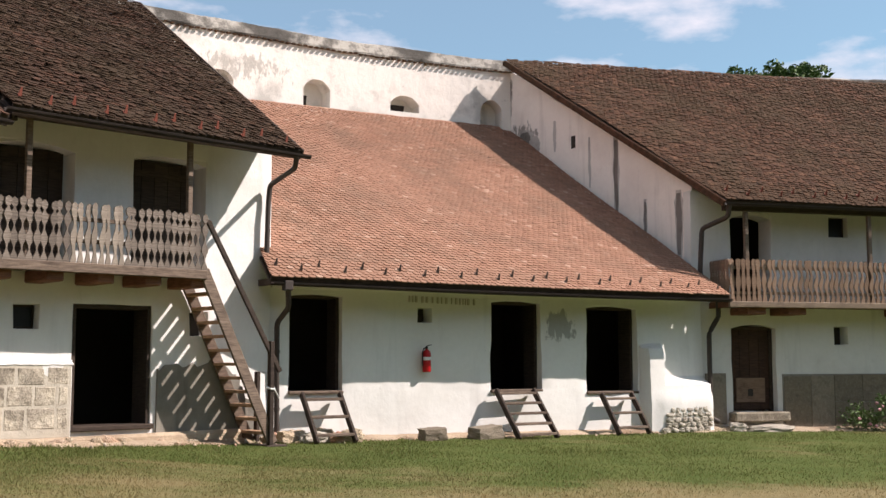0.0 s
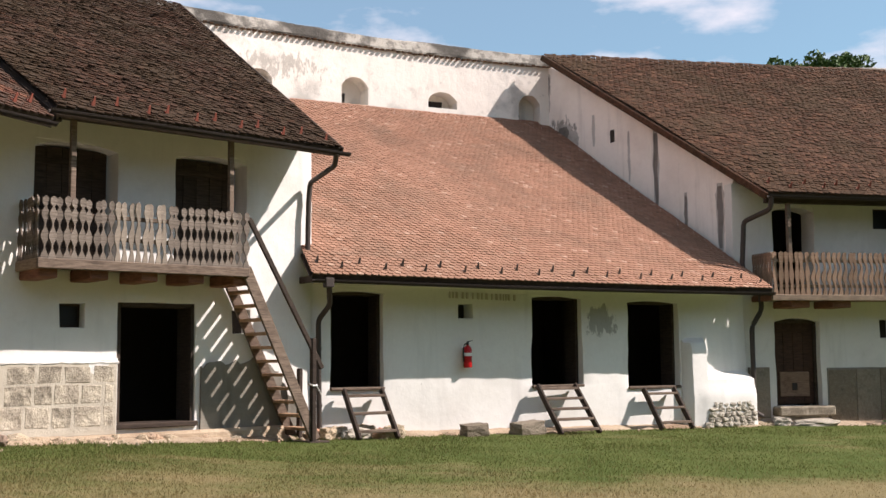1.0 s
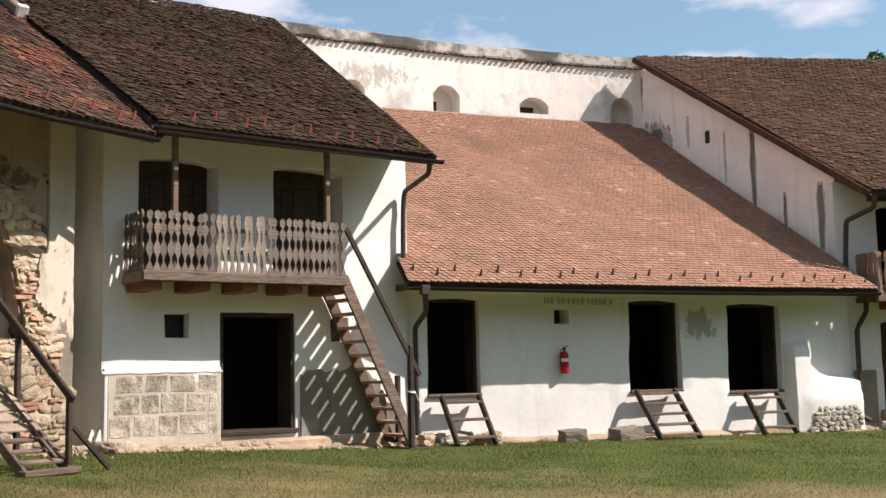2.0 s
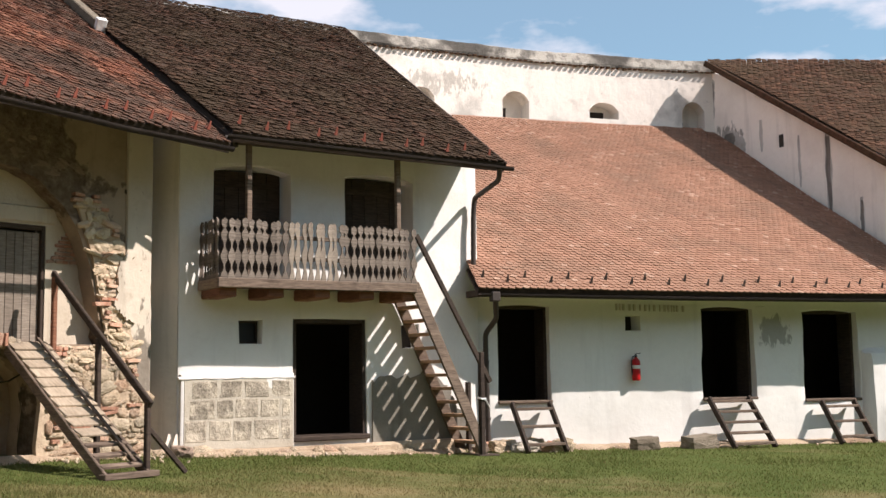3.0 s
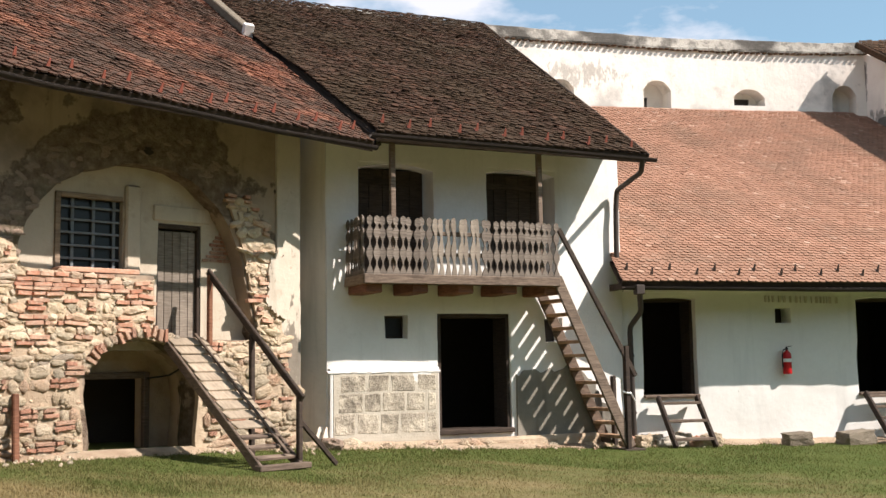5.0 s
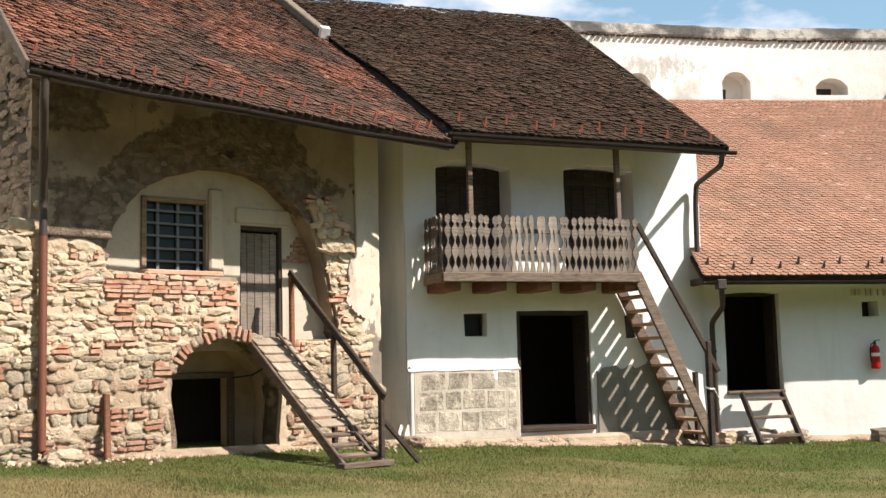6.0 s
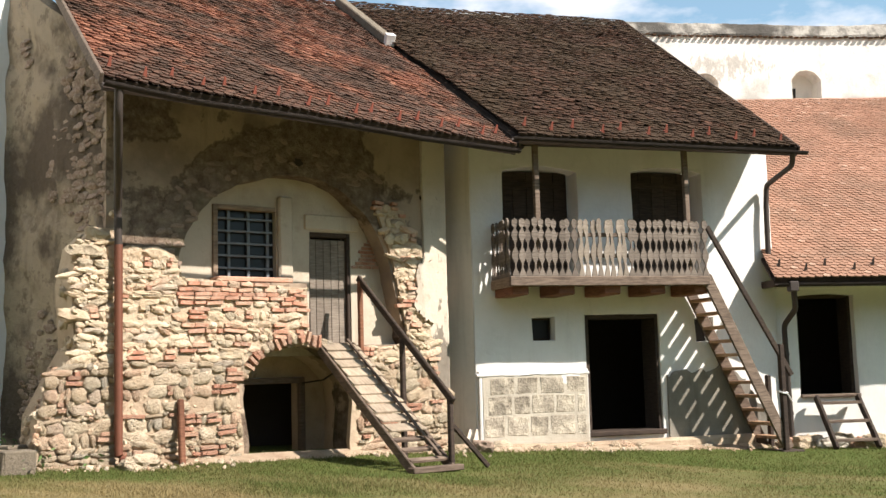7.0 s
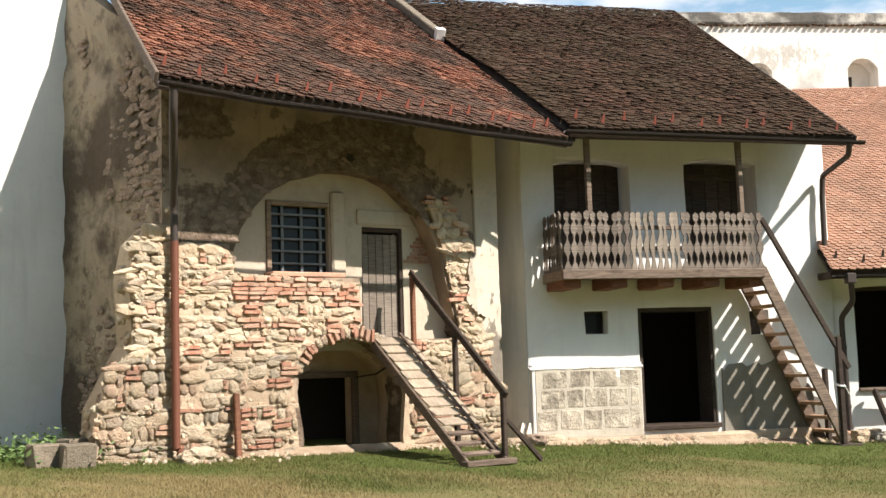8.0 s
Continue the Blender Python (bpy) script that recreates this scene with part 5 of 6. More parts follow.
# small stones and brick bits pressed into the joints
for k in range(1900):
    cx, cz = rnd.uniform(-6.9, 0.0), rnd.uniform(0.25, 3.6)
    spur_edge = next((a[1] + (b[1] - a[1]) * (cz - a[0]) / (b[0] - a[0]) for a, b in zip(SPUR, SPUR[1:]) if a[0] <= cz <= b[0]), -5.9)
    if (spur_edge < cx < -5.95) or (inside(cx, cz, bed) and not inside(cx, cz, [(u + (0.08 if u > -3 else -0.08), v * 1.04) for u, v in CELLAR])):
        sz = rnd.uniform(0.035, 0.085)
        lay(rnd.choice(STONES), "stone", (cx, (-0.13 if cx < -5.95 else -0.055), cz), (sz * 1.3, sz * 0.6, sz), (rnd.gauss(0, 20), rnd.gauss(0, 30), rnd.gauss(0, 20)))
# stones that show through the broken plaster over the arch
for i in range(70):
    t = rnd.uniform(0.9, 3.0)
    q = rnd.uniform(0.10, 0.5)
    x, zz = -3.0 + (1.95 + q) * math.cos(t), 2.95 + (1.85 + q) * math.sin(t)
    if zz < 5.3 and not inside(x, zz, arch_hole):
        piece("stone", rnd.choice(BROWNS), rubble, (x, 0.002, zz), (rnd.uniform(0.1, 0.24), 0.06, rnd.uniform(0.06, 0.13)), (0, rnd.gauss(0, 20), 0))
for name, (vs, fs) in rest.items():
    me = bpy.data.meshes.new(name)
    me.from_pydata(np.concatenate(vs).tolist(), [], fs)
    me.materials.append(M_BRICK if name == "brick" else M_STONE)
    tagged(new(name + "_rest", me), "small %s pieces in mortar" % ("red brick" if name == "brick" else "field stone"), kind="stuff").parent = rubble
# holes drawn as near-black patches, their shade put into the colour
for cx, cz in ((-3.0, 4.95), (-0.62, 4.55)):
    blot(H0, cx, cz, 0.075, 0.055, -0.012, M_DARK, "dark putlog hole", int(cx * -10), "putlog_hole", 0.9)
vs, fs = [], []
for k in range(1500):
    y = rnd.uniform(0.05, 3.4)
    zz = rnd.uniform(0.2, 5.9 + 0.66 * y)
    if noise.noise((y * 0.9, zz * 0.5, 9)) < -0.25 + 0.22 * y + 0.3 * noise.noise((y * 3, zz * 3, 2)):
        continue
    sz = rnd.uniform(0.05, 0.2)
    i = rnd.randrange(len(STONES))
    m = np.array(pose(-6.02 - 0.24 * y, y, zz, rnd.gauss(0, 20), 0, 104) @ Matrix.Diagonal((sz * 1.4, 0.075, sz * 0.75, 1)))
    base = sum(len(v) for v in vs)
    vs.append(np.array([v.co for v in STONES[i].vertices]) @ m[:3, :3].T + m[:3, 3])
    fs += [tuple(j + base for j in q.vertices) for q in STONES[i].polygons]
me = bpy.data.meshes.new("rubble_stone")
me.from_pydata(np.concatenate(vs).tolist(), [], fs)
me.materials.append(M_PEELED)
tagged(new("rubble_stone", me), "brown stones in the rough side wall", kind="stuff").parent = H0
# smooth old plaster strips towards the white house
bm = wall_grid(-0.66, -0.17, 1.1, 5.7, 0.06, (), 0.3, 0.02, 30.0)
for v in bm.verts:
    v.co.y -= 0.05
part("plaster_strip", bm, M_PATCH, H0, "smooth grey-white old plaster")
for row in range(11):
    zz = 3.38 + 0.062 * row
    for k in range(4):
        x = -1.78 + 0.13 * k + 0.06 * (row % 2) + rnd.gauss(0, 0.01)
        if x < -1.36 - 0.03 * max(0, row - 4) and x > -1.8 + 0.035 * row:
            piece("brick", BRICKS[k % 3], niche, (x, 0.335, zz), (0.12, 0.06, 0.045), (0, rnd.gauss(0, 3), 0))
blot(H0, -0.62, 2.92, 0.30, 0.50, -0.112, M_PATCH, "scrap of smooth pale plaster", 17, "plaster_patch", 0.8)
# roof
E0 = ((-6.66, -1.65, 5.41), (0.17, -1.60, 5.23), (-5.75, 6.2, 10.9), (1.82, 6.6, 10.24))
r0 = deck(H0, *E0, "patchy red and blackened tiled pent roof")
roof_tiles(r0, *E0, M_TILE_MIXED, 5, 300, 0.05, 1.4, "red clay tiles blackened by lichen")
snow_hooks(r0, *E0, 0.4, 12)
gutter(H0, [(-6.71, -1.73, 5.36), (-5.32, -1.73, 5.26), (-3.78, -1.73, 5.24), (-1.84, -1.73, 5.15), (0.07, -1.73, 5.14)])
# the pipe under the eave gets a darker material that stands for shade
downpipe(H0, [(-6.5, -1.7, 5.36), (-6.48, -1.62, 5.0), (-5.97, -0.25, 4.0), (-5.96, -0.245, 3.46)], 0.056, M_METAL, "upper length of the downpipe, darkened for the eave's shade")
downpipe(H0, [(-5.96, -0.245, 3.5), (-5.95, -0.24, 0.62), (-5.86, -0.34, 0.56)], 0.06, M_COPPER, "rust-brown painted downpipe")
part("verge_board", beam((-6.71, -1.66, 5.41), (-5.82, 6.2, 10.88), 0.05, 0.15, 0.008), M_WOOD, H0, "grey verge board")
bm = bmesh.new()
sheet = [(0.05, -1.5, 5.16), (0.62, -1.22, 5.36), (1.80, 6.4, 10.02), (1.5, 6.5, 10.02)]
va, vb = [bm.verts.new(p) for p in sheet], [bm.verts.new((x, y, z - 0.05)) for x, y, z in sheet]
bm.faces.new(va), bm.faces.new(vb[::-1])
for i in range(4):
    bm.faces.new((va[i], vb[i], vb[(i + 1) % 4], va[(i + 1) % 4]))
part("valley_sheet", bm, M_METAL, H0, "dark metal valley sheet between the roofs")
part("valley_board", beam((0.44, -1.34, 5.36), (1.40, 3.2, 8.12), 0.05, 0.16, 0.008), M_METAL, H0)
# low plastered stub where the roofs meet
stub = part("stub_wall", beam((1.12, 3.5, 8.42), (1.62, 6.2, 10.12), 0.2, 0.3, 0.02), M_SLAB, H0, "grey stub wall with a white end between the roofs")
part("end_face", beam((1.09, 3.36, 8.36), (1.12, 3.48, 8.44), 0.2, 0.36, 0.01), M_WHITE, stub, "white plastered end")

# ---- the plank stair to the ruined house's door ----
S2 = thing("stair", place(-7.93, 17.39, 62.0), "bleached wooden stair with one dark handrail", "stair")
for a in (-2.68, -2.02):
    part("stringer", beam((a, -0.02, 2.04), (a, -2.5, 0.28), 0.05, 0.15, 0.01), M_WOOD, S2)
rt = random.Random(44)
for i in range(13):
    f = (i + 0.5) / 13
    p = Vector((-2.35 + rt.gauss(0, 0.01), -0.04 - 2.44 * f, 2.135 - 1.73 * f))
    if i < 10:
        bm = box(-0.31, 0.31, -0.115, 0.115, -0.014, 0.014, 0.005, None, Matrix.Translation(p) @ Matrix.Rotation(radians(26 + rt.gauss(0, 2)), 4, "X") @ Matrix.Rotation(radians(rt.gauss(0, 1.2)), 4, "Z"))
    else:
        bm = box(-0.33, 0.33, -0.05, 0.05, -0.05, -0.01, 0.006, None, Matrix.Translation(p) @ Matrix.Rotation(radians(20), 4, "X"))
    part("tread", bm, M_WOOD_BLEACHED if i < 10 else M_WOOD, S2)
part("batten", beam((-2.2, -0.06, 2.19), (-2.2, -2.46, 0.49), 0.05, 0.03, 0.006), M_WOOD, S2)
part("handrail", beam((-2.0, -0.1, 3.16), (-2.0, -2.52, 1.22), 0.06, 0.11, 0.012), M_WOOD_DARK, S2)
for y, z0, z1 in ((-0.16, 2.0, 3.1), (-1.3, 0.3, 2.15), (-2.45, 0.25, 1.28)):
    part("post", box(-2.04, -1.97, y - 0.04, y + 0.04, z0, z1, 0.01), M_WOOD_RED if y > -0.5 else M_WOOD_DARK, S2)
part("brace", beam((-1.98, -2.46, 0.9), (-1.36, -2.46, 0.28), 0.05, 0.07, 0.01), M_WOOD_DARK, S2)
part("sole_plate", box(-2.75, -1.9, -2.6, -2.45, 0.28, 0.36, 0.01), M_WOOD, S2)


# ---- small steps under the store openings ----
def small_steps(x, z_top, z_foot, width, steps, run, label):
    """A short wooden ladder-stair that leans on the sill."""
    ob = thing("step_ladder", place(-3.15, 21.85, 31.0) @ pose(x, 0, 0), label, "step ladder", "ladders at the store openings")
    for sx in (0.0, width):
        part("stringer", beam((sx, -0.14, z_top), (sx + 0.02, -run, z_foot), 0.065, 0.13, 0.01), M_WOOD_DARK, ob)
    for i in range(steps):
        f = (i + 0.35) / (steps - 0.2)
        y, z = -0.14 + (-run + 0.14) * f, z_top + (z_foot - z_top) * f
        part("tread", box(0.0, width, y - 0.09, y + 0.09, z - 0.028, z + 0.026, 0.008), M_WOOD, ob)
    return ob


small_steps(0.42, 0.97, 0.06, 0.80, 3, 0.85, "short grey wooden ladder with two treads and a wide top")
small_steps(4.88, 0.97, -0.02, 0.96, 5, 1.0, "grey wooden step ladder with five treads")
small_steps(7.72, 0.84, -0.03, 0.86, 3, 0.74, "short low wooden ladder below the store opening")


# ---- marks on the store house ----
rnd = random.Random(2)
x = 2.82
while x < 4.4:
    w = rnd.choice((0.05, 0.075, 0.075, 0.03))
    part("painted_bar", box(x, x + w * 0.6, -0.055, -0.02, 2.79 - 0.02 * (x - 2.8), 2.92 - 0.02 * (x - 2.8), 0.004), M_PAINT, H2, "faded ochre painted stroke")
    x += w + rnd.choice((0.025, 0.03, 0.07))

# ---- fire extinguisher on the wall ----
FE = thing("fire_extinguisher", place(-3.15, 21.85, 31.0) @ pose(3.20, -0.115, 1.36), "red fire extinguisher hung on the white wall", "fire extinguisher")


def lathe(profile, seg=18):
    bm = bmesh.new()
    rings = [[bm.verts.new((r * math.cos(2 * math.pi * j / seg), r * math.sin(2 * math.pi * j / seg), z)) for j in range(seg)] for r, z in profile]
    for a, b in zip(rings, rings[1:]):
        for j in range(seg):
            k = (j + 1) % seg
            bm.faces.new((a[j], a[k], b[k], b[j]))
    bm.faces.new(rings[0][::-1]), bm.faces.new(rings[-1])
    return bm


part("cylinder", lathe([(0.07, 0.0), (0.085, 0.015), (0.088, 0.04), (0.088, 0.36), (0.08, 0.41), (0.05, 0.445), (0.028, 0.455), (0.028, 0.475)]), M_RED, FE, "red enamelled cylinder", True)
part("valve", lathe([(0.03, 0.475), (0.032, 0.5), (0.02, 0.52), (0.018, 0.54)]), M_BLACK, FE, "", True)
part("lever", beam((0.0, 0.0, 0.535), (0.1, -0.02, 0.555), 0.025, 0.014, 0.003), M_BLACK, FE)
part("hose", tube([(-0.02, -0.02, 0.50), (-0.09, -0.03, 0.48), (-0.115, -0.03, 0.40), (-0.115, -0.03, 0.2), (-0.105, -0.03, 0.12)], 0.013, 8), M_BLACK, FE, "black rubber hose", True)
part("label", lathe([(0.0895, 0.24), (0.0897, 0.243), (0.0897, 0.305), (0.0895, 0.308)], 18), M_LABEL, FE, "pale printed label")
part("bracket", box(-0.04, 0.04, 0.08, 0.13, 0.3, 0.36, 0.004), M_BLACK, FE)

# ---- streaks and slit on the parapet gable ----
def on_gable(s, z, off=0.004):
    q = FA + fd * s + fn * off
    return M3I @ Vector((q.x, q.y, z))


def streak(s, z1, z0, w, seed, off=0.005, material=None):
    rnd = random.Random(seed)
    k = 12
    left, right = [], []
    for i in range(k + 1):
        f = i / k
        z = z1 + (z0 - z1) * f
        c = s + 0.04 * noise.noise((f * 3, seed, 0))
        ww = w * (0.5 + 0.7 * math.sin(math.pi * min(1, f * 0.85 + 0.12))) * (1 + rnd.gauss(0, 0.12))
        left.append((c - ww / 2, z)), right.append((c + ww / 2, z))
    bm = bmesh.new()
    out = left + right[::-1]
    a = [bm.verts.new(on_gable(x, z, off)) for x, z in out]
    b = [bm.verts.new(on_gable(x, z, -0.05)) for x, z in out]
    bm.faces.new(a), bm.faces.new(b[::-1])
    for i in range(len(a)):
        j = (i + 1) % len(a)
        bm.faces.new((a[i], b[i], b[j], a[j]))
    part("rain_stain", bm, material or M_STAIN, fire, "black rain streak")


M_STAIN = plaster("rain_blackened_limewash", (0.22, 0.195, 0.175), (0.07, 0.062, 0.055), 0.9, 0.6)
M_STAIN_SOFT = plaster("rain_greyed_limewash", (0.50, 0.455, 0.415), (0.25, 0.22, 0.195), 0.9, 0.8)
for s_, za, zb, w_, sd in ((4.6, 7.45, 5.45, 0.13, 1), (6.75, 5.75, 4.2, 0.16, 2), (5.62, 5.65, 4.75, 0.08, 3), (0.9, 8.25, 7.75, 0.4, 4), (0.25, 9.9, 9.3, 0.14, 5), (0.15, 9.2, 8.7, 0.2, 6), (1.35, 8.0, 7.5, 0.25, 7), (2.2, 8.3, 7.6, 0.08, 8), (3.6, 7.6, 6.4, 0.06, 9)):
    streak(s_, za + 0.08, zb - 0.12, w_ * 1.35, sd + 20, 0.004, M_STAIN_SOFT)
    if sd < 7:
        streak(s_, za, zb, w_, sd, 0.009)
bm = bmesh.new()
q = [(2.88, 7.47), (3.05, 7.47), (3.05, 7.82), (2.88, 7.82)]
a = [bm.verts.new(on_gable(x, z, 0.006)) for x, z in q]
b = [bm.verts.new(on_gable(x, z, -0.3)) for x, z in q]
bm.faces.new(a), bm.faces.new(b[::-1])
for i in range(4):
    bm.faces.new((a[i], b[i], b[(i + 1) % 4], a[(i + 1) % 4]))
part("vent", bm, M_DARK, fire, "small dark vent")


# ---- bare trodden soil along the wall feet ----
def soil_strip(frame_m, x0, x1, near, wide, seed):
    bm = bmesh.new()
    rows = []
    k = round((x1 - x0) / 0.12)
    for i in range(k + 1):
        x = x0 + (x1 - x0) * i / k
        out = wide * (0.65 + 0.7 * noise.noise((x * 0.9, seed, 0)) + 0.35 * noise.noise((x * 3.7, seed, 2)))
        row = []
        for j in range(5):
            p = frame_m @ Vector((x, near - max(0.08, out) * j / 4, 0))
            p.z = ground_z(p.x, p.y) + 0.07 * (1 - j / 4) ** 1.5 + 0.014 * noise.noise((p.x * 6, p.y * 6, seed)) - (0.06 if j == 4 else 0.0) + 0.03
            row.append(bm.verts.new(p))
        rows.append(row)
    for a, b in zip(rows, rows[1:]):
        for j in range(4):
            bm.faces.new((a[j], b[j], b[j + 1], a[j + 1]))
    tagged(part("soil_strip", bm, M_SOIL, None, "bare brown soil and crumbled mortar along the wall", True), category="soil", kind="structure")


M_SOIL = plaster("trodden_soil", (0.40, 0.315, 0.225), (0.24, 0.165, 0.11), 0.9, 0.0, 0.03, 0.05, 0.45, 0.15)
for strip in ((place(-7.93, 17.39, 42.5), -0.1, 6.2, -0.1, 0.55, 3), (place(-3.15, 21.85, 31.0), -0.4, 11.0, 0.02, 0.55, 5), (place(6.45, 27.75, 15.5), -0.5, 8.0, 0.02, 0.9, 7), (place(-7.93, 17.39, 62.0), -7.0, -0.1, 0.0, 0.4, 9)):
    soil_strip(*strip)


# ---- loose stones on the grass ----
def boulder(x, y, size, seed, label, material=None, turn=0.0, name="stone_block", category="stone"):
    me = stone_mesh(seed, material or M_ASHLAR, 0.8, 3, name)
    ob = new(name, me)
    h = size[2]
    ob.matrix_world = pose(x, y, ground_z(x, y) + h * 0.32, 0, 0, turn) @ Matrix.Diagonal((*size, 1))
    return tagged(ob, label, category, "loose stones by the walls")


def block(x, y, size, seed, label, material, turn):
    bm = bmesh.new()
    bmesh.ops.create_cube(bm, size=1.0)
    bmesh.ops.subdivide_edges(bm, edges=bm.edges, cuts=5, use_grid_fill=True)
    for v in bm.verts:
        r = max(abs(v.co.x), abs(v.co.y), abs(v.co.z)) / max(0.3, v.co.length)
        v.co *= 0.86 + 0.14 * r + 0.12 * noise.noise(v.co * 2.2 + Vector((seed, 0, 0))) + 0.05 * noise.noise(v.co * 7 + Vector((0, seed, 0)))
    ob = part("stone_block", bm, material, None, label)
    ob.matrix_world = pose(x, y, ground_z(x, y) + size[2] * 0.4, 3, -4, turn) @ Matrix.Diagonal((*size, 1))
    return tagged(ob, category="stone", group="loose stones by the walls")


def by_house(frame_m, a, o):
    p = frame_m @ Vector((a, -o, 0))
    return p.x, p.y


F2, F1, F0, F3 = place(-3.15, 21.85, 31.0), place(-7.93, 17.39, 42.5), place(-7.93, 17.39, 62.0), place(6.45, 27.75, 15.5)
block(*by_house(F2, 3.05, 0.6), (0.5, 0.38, 0.27), 51, "squared grey-brown stone block lying on the grass", M_SLAB, 28)
block(*by_house(F2, 4.32, 0.6), (0.68, 0.4, 0.29), 52, "rough dark lump of stone lying on the grass", M_SLAB, 40)
boulder(*by_house(F2, 1.35, 0.45), (0.45, 0.35, 0.3), 53, "small rough stone beside the ladder", M_STONE, 10)
boulder(*by_house(F2, 0.6, 0.35), (0.6, 0.35, 0.26), 54, "flat pale stone under the ladder", M_PALESTONE, 31)
boulder(*by_house(F2, 0.0, 0.4), (0.4, 0.35, 0.28), 55, "small rough stone at the wall's corner", M_STONE, 70)
for k, (a, o, size) in enumerate(((-0.2, 0.25, 0.3), (0.25, 0.2, 0.36), (0.85, 0.22, 0.42), (1.2, 0.2, 0.3), (1.55, 0.24, 0.26), (-0.45, 0.55, 0.24), (0.95, 0.6, 0.22))):
    boulder(*by_house(F2, a, o), (size * 1.2, size * 0.8, size * 0.75), 60 + k, "broken reddish stone heaped by the ladder", M_STONE if k % 3 else M_BRICK, 25 * k)
boulder(*by_house(F3, 1.2, 0.55), (1.3, 0.6, 0.2), 56, "flat pale stone before the doorstep", M_PALESTONE, 15)
boulder(*by_house(F3, 0.45, 0.5), (0.4, 0.35, 0.26), 57, "rounded pale stone beside the doorstep", M_PALESTONE, 15)
boulder(*by_house(F1, 0.25, 0.5), (0.35, 0.25, 0.24), 58, "dark rounded stone at the foot of the wall", M_PEELED, 15)
boulder(*by_house(F0, -5.75, 0.5), (0.5, 0.3, 0.24), 59, "brown broken stone under the downpipe", M_STONE, 62)
for k, (a, o, s) in enumerate(((-7.3, 0.3, (0.42, 0.3, 0.36)), (-7.62, 0.05, (0.46, 0.32, 0.34)), (-7.15, -0.3, (0.42, 0.3, 0.36)))):
    x, y = by_house(F0, a, o)
    bm = box(-0.5, 0.5, -0.5, 0.5, -0.5, 0.5, 0.06)
    for v in bm.verts:
        v.co += Vector((rnd.gauss(0, 0.02), rnd.gauss(0, 0.02), rnd.gauss(0, 0.02)))
    ob = part("stone_block", bm, M_SLAB, None, "squared weathered stone block beside the spur")
    ob.matrix_world = pose(x, y, ground_z(x, y) + s[2] * 0.35, 0, 0, 62 + 8 * k) @ Matrix.Diagonal((*s, 1))
    tagged(ob, category="stone", group="loose stones by the walls")
# gravel of small chips along the wall feet
vs, fs = [], []
proto = [np.array([v.co for v in me.vertices]) for me in STONES]
pf = [[tuple(q.vertices) for q in me.polygons] for me in STONES]
for k in range(360):
    fm, lo, hi = rnd.choice(((F2, -0.3, 9.2), (F1, 0.0, 6.0), (F3, -0.5, 6.0), (F0, -6.8, -4.0), (F0, -2.0, 0.5)))
    x, y = by_house(fm, rnd.uniform(lo, hi), 0.1 + abs(rnd.gauss(0, 0.3)))
    i = rnd.randrange(len(proto))
    sz = rnd.uniform(0.03, 0.10)
    m = np.array(pose(x, y, ground_z(x, y) + sz * 0.2, rnd.uniform(0, 360), rnd.uniform(0, 360), 0))
    base = sum(len(v) for v in vs)
    vs.append((proto[i] * sz) @ m[:3, :3].T + m[:3, 3])
    fs += [tuple(j + base for j in f) for f in pf[i]]
me = bpy.data.meshes.new("gravel")
me.from_pydata(np.concatenate(vs).tolist(), [], fs)
me.materials.append(M_STONE)
tagged(new("gravel", me), "small broken stones along the wall feet", "gravel", kind="stuff")

# the short post leaning on the rubble wall
PO = thing("wooden_post", place(-7.93, 17.39, 62.0), "short reddish wooden post leaning on the rubble wall", "post")
part("shaft", beam((-5.06, -0.3, 0.36), (-5.02, -0.14, 1.36), 0.085, 0.085, 0.015, None, (0, 1, 0.2)), M_WOOD_RED, PO)


# ---- leaves ----
def leaves(count, spot, size, seed, material, name="crown", parent=None, label=""):
    """Many small bent leaves at places that spot(random) gives."""
    rnd = random.Random(seed)
    vs, fs = [], []
    for i in range(count):
        p, s = spot(rnd), size * rnd.uniform(0.6, 1.4)
        u = Vector((rnd.gauss(0, 1), rnd.gauss(0, 1), rnd.gauss(0, 0.6))).normalized()
        w = u.cross(Vector((rnd.gauss(0, 1), rnd.gauss(0, 1), rnd.gauss(0, 1)))).normalized()
        nn = u.cross(w)
        b = len(vs)
        vs += [p - u * s, p + w * s * 0.45 + nn * s * 0.12, p + u * s, p - w * s * 0.45 + nn * s * 0.12]
        fs += [(b, b + 1, b + 2), (b, b + 2, b + 3)]
    me = bpy.data.meshes.new(name)
    me.from_pydata([tuple(v) for v in vs], [], fs)
    me.materials.append(material)
    ob = new(name, me)
    ob.parent = parent
    return tagged(ob, label)


def leaf_material(name, a, b):
    n = Nodes(name)
    return n.done(n.ramp(n.random(), [(0, a), (1, b)]), 0.6, spec=0.3)


M_TREE = leaf_material("tree_leaf", (0.035, 0.07, 0.014), (0.095, 0.145, 0.035))
M_BUSH = leaf_material("bush_leaf", (0.06, 0.11, 0.025), (0.16, 0.23, 0.08))
TR = thing("tree", pose(17.2, 58.0, 0), "broad green tree top behind the fortress wall", "tree")
CLUMPS = []
rc = random.Random(8)
for i in range(110):
    u = rc.uniform(-2.4, 2.5)
    CLUMPS.append((Vector((u, rc.gauss(0, 1.0), 15.75 + 0.4 * noise.noise((u * 1.1, 2, 0)) + rc.gauss(0, 0.25))), rc.uniform(0.35, 0.6)))
bm = tube([(0, 0, -0.3), (0.1, 0, 4), (-0.1, 0.1, 9), (0, 0, 13.5)], 0.32, 10)
for v in bm.verts:
    v.co.x *= 1 - v.co.z * 0.045
    v.co.y *= 1 - v.co.z * 0.045
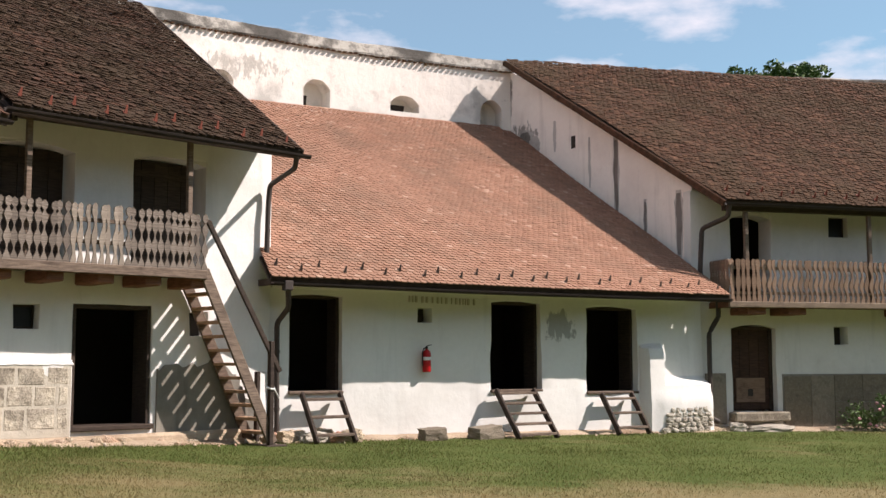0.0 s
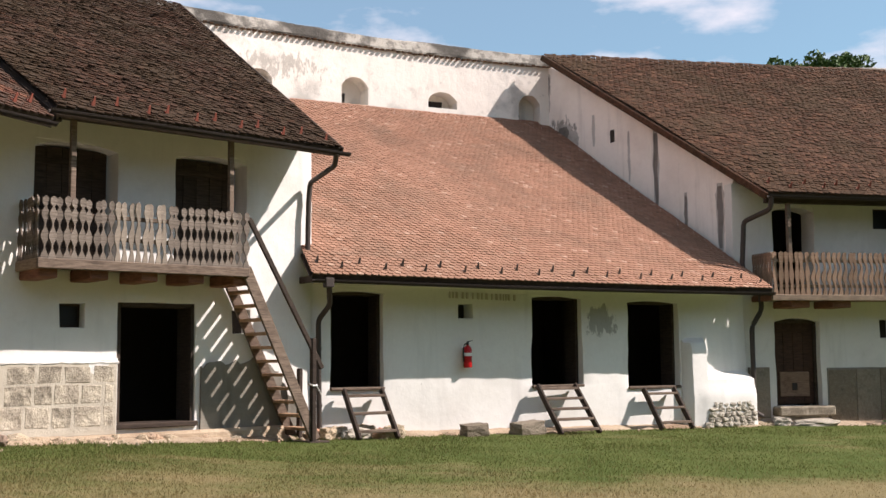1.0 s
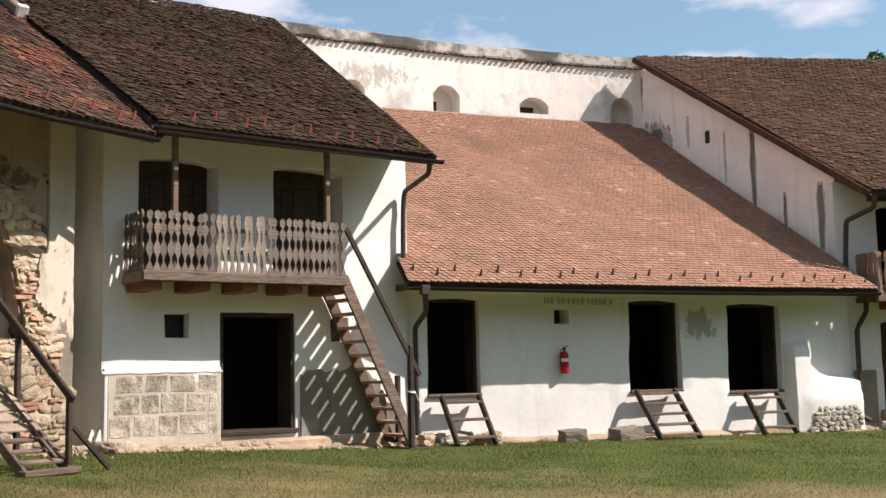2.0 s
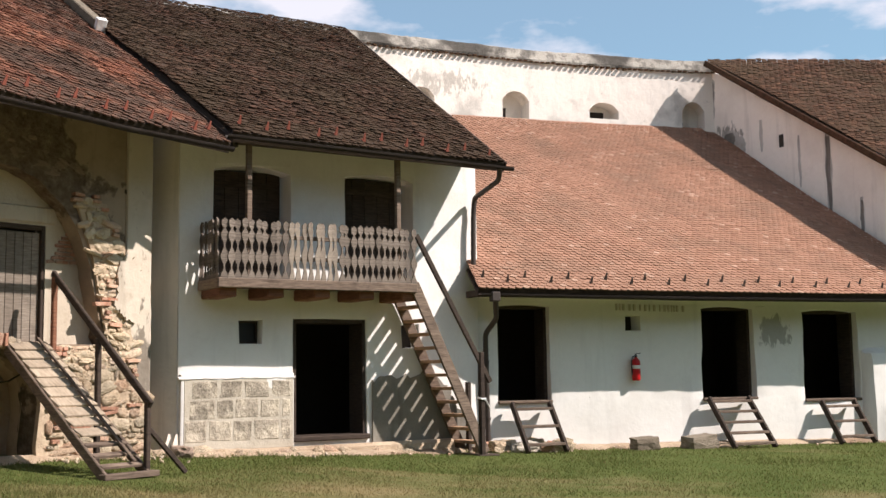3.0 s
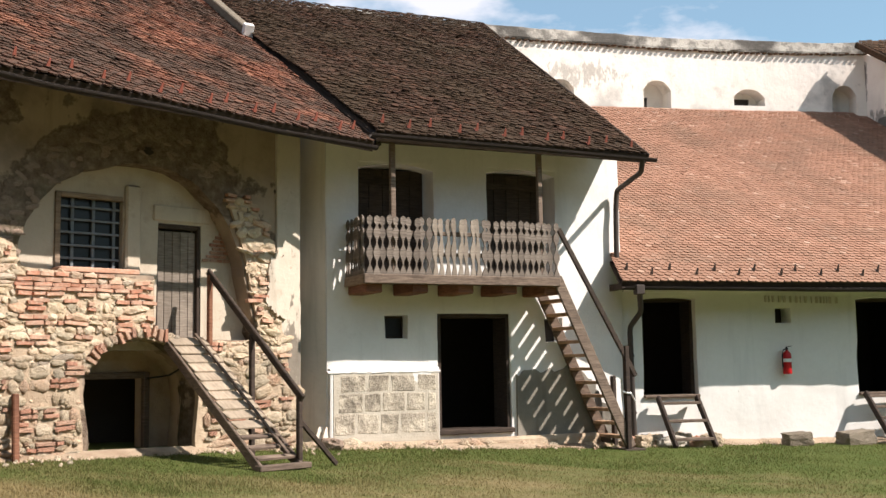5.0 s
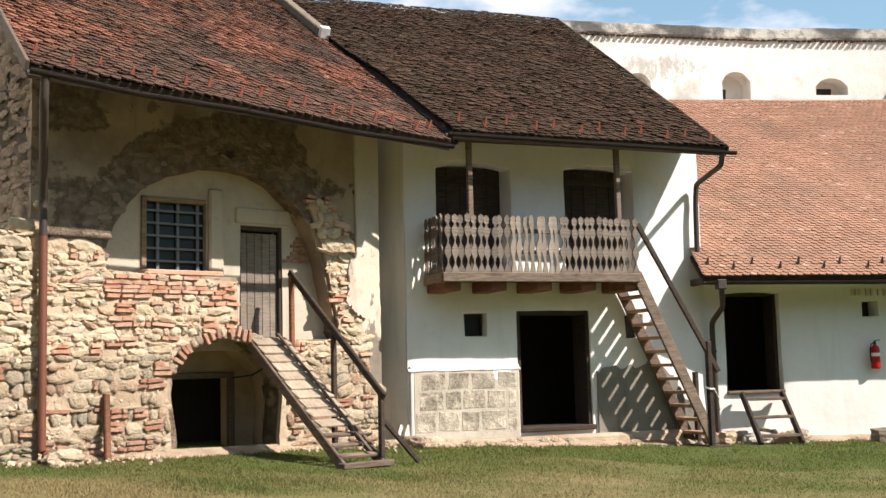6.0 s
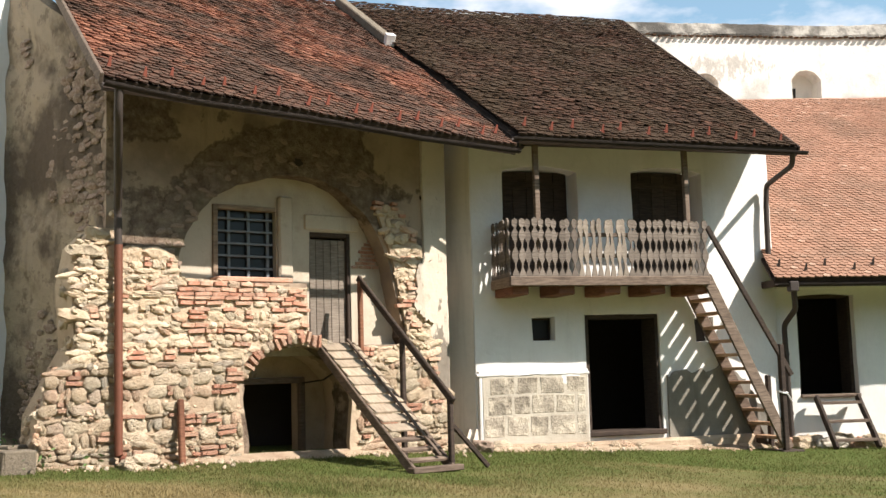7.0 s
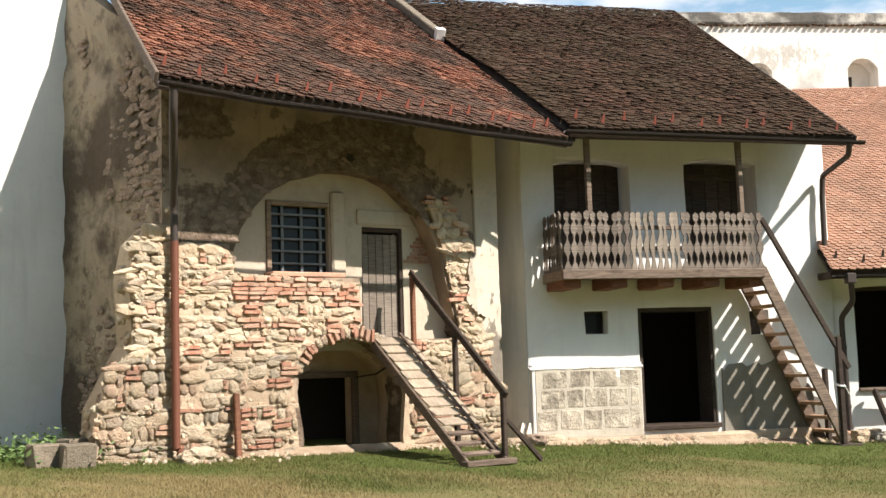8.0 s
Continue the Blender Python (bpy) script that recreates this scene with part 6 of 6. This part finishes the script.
part("trunk", bm, M_BARK, TR, "", True)
for i in range(9):
    c = CLUMPS[i][0]
    part("limb", tube([(0, 0, 9.5 + 0.3 * i), tuple(Vector((0, 0, 11.5)).lerp(c, 0.6)), tuple(c)], 0.07, 6), M_BARK, TR)


def in_clumps(r):
    c, rad = r.choice(CLUMPS)
    d = Vector((r.gauss(0, 1), r.gauss(0, 1), r.gauss(0, 1))).normalized()
    return c + d * rad * r.uniform(0.55, 1.05)


leaves(17000, in_clumps, 0.14, 5, M_TREE, "crown", TR, "dense crown of small green leaves")

# flowering bush at the foot of the long-balcony house
bx, by = by_house(F3, 4.25, 0.55)
BU = thing("flower_bush", pose(bx, by, ground_z(bx, by)), "leafy bush with pale pink flowers by the wall", "bush")
for i in range(9):
    part("stem", tube([(rc.gauss(0, 0.12), rc.gauss(0, 0.08), -0.02), (rc.gauss(0, 0.3), rc.gauss(0, 0.15), 0.35), (rc.gauss(0, 0.5), rc.gauss(0, 0.2), 0.75)], 0.009, 5), M_LEAF, BU)
BC = [(Vector((-0.55, 0, 0.35)), 0.3), (Vector((-0.2, 0.05, 0.25)), 0.28), (Vector((0.25, 0, 0.4)), 0.35), (Vector((0.7, 0.05, 0.45)), 0.4), (Vector((0.3, 0.1, 0.75)), 0.2), (Vector((1.05, 0, 0.5)), 0.4)]


def in_bush(r):
    c, rad = r.choice(BC)
    return c + Vector((r.gauss(0, 0.5), r.gauss(0, 0.4), r.gauss(0, 0.5))) * rad


leaves(1300, in_bush, 0.05, 6, M_BUSH, "foliage", BU, "dark green leaves")
for i in range(14):
    c = in_bush(rc)
    bm = bmesh.new()
    bmesh.ops.create_icosphere(bm, subdivisions=1, radius=0.045)
    for v in bm.verts:
        v.co = v.co * (1 + 0.3 * noise.noise(v.co * 30)) + Vector((c.x, c.y - 0.15, max(0.1, c.z)))
    part("flower", bm, M_FLOWER, BU, "pale pink blossom")

# weeds in the corner below the high white wall
wx, wy = by_house(F0, -7.5, -0.9)
WE = thing("weed_patch", pose(wx, wy, ground_z(wx, wy)), "patch of low green weeds in the wall corner", "weeds")
leaves(900, lambda r: Vector((r.gauss(0, 0.6), r.gauss(0, 0.45), abs(r.gauss(0, 0.13)) + 0.02)), 0.05, 9, M_BUSH, "foliage", WE, "small green leaves")

# a pale rag knotted to the foot of the balcony stair
RG = thing("rag", place(-7.93, 17.39, 42.5), "pale rag knotted round the stair post", "rag")
part("knot", tube([(5.64, -0.93, 1.12), (5.66, -1.0, 1.10), (5.75, -1.0, 1.09), (5.77, -0.93, 1.11), (5.77, -0.86, 1.10), (5.66, -0.86, 1.12), (5.64, -0.93, 1.13)], 0.018, 6), M_LABEL, RG, "", True)
part("tail", beam((5.77, -0.95, 1.10), (5.86, -0.97, 0.93), 0.045, 0.012, 0.003), M_LABEL, RG)

# ---- grass ----
FRONT = [(-20, 6.5), (-13.2, 12.0), (-11.2, 11.4), (-7.9, 17.2), (-3.1, 21.6), (6.6, 27.4), (21, 31.5)]
f_az = [math.atan2(x, y) for x, y in FRONT]
f_d = [math.hypot(x, y) for x, y in FRONT]
rg = np.random.default_rng(3)
N_G = 150000
az = rg.uniform(-0.90, 0.47, N_G)
lim = np.interp(az, f_az, f_d)
dist = np.sqrt(rg.uniform(0, 1, N_G) * (lim ** 2 - 11.5 ** 2) + 11.5 ** 2)
gx, gy = dist * np.sin(az), dist * np.cos(az)
gz = np.array([ground_z(x, y) for x, y in zip(gx, gy)])
near_wall = np.clip(1 - (lim - dist) / 0.7, 0, 1)
tuft = np.array([noise.noise((x * 0.8, y * 0.8, 4)) for x, y in zip(gx, gy)])
hgt = rg.uniform(0.015, 0.042, N_G) * (1 + 0.5 * tuft) + near_wall * rg.uniform(0, 0.10, N_G)
th = rg.uniform(0, 2 * math.pi, N_G)
wd = rg.uniform(0.006, 0.011, N_G)
lx, ly = rg.normal(0, 0.5, N_G) * hgt, rg.normal(0, 0.5, N_G) * hgt
v0 = np.stack([gx - wd * np.cos(th), gy - wd * np.sin(th), gz - 0.01], 1)
v1 = np.stack([gx + wd * np.cos(th), gy + wd * np.sin(th), gz - 0.01], 1)
v2 = np.stack([gx + lx, gy + ly, gz + hgt], 1)
me = bpy.data.meshes.new("grass")
me.from_pydata(np.stack([v0, v1, v2], 1).reshape(-1, 3).tolist(), [], np.arange(3 * N_G).reshape(-1, 3).tolist())
me.materials.append(M_BLADE)
tagged(new("grass", me), "short mown grass, greener by the walls", "grass", kind="stuff")
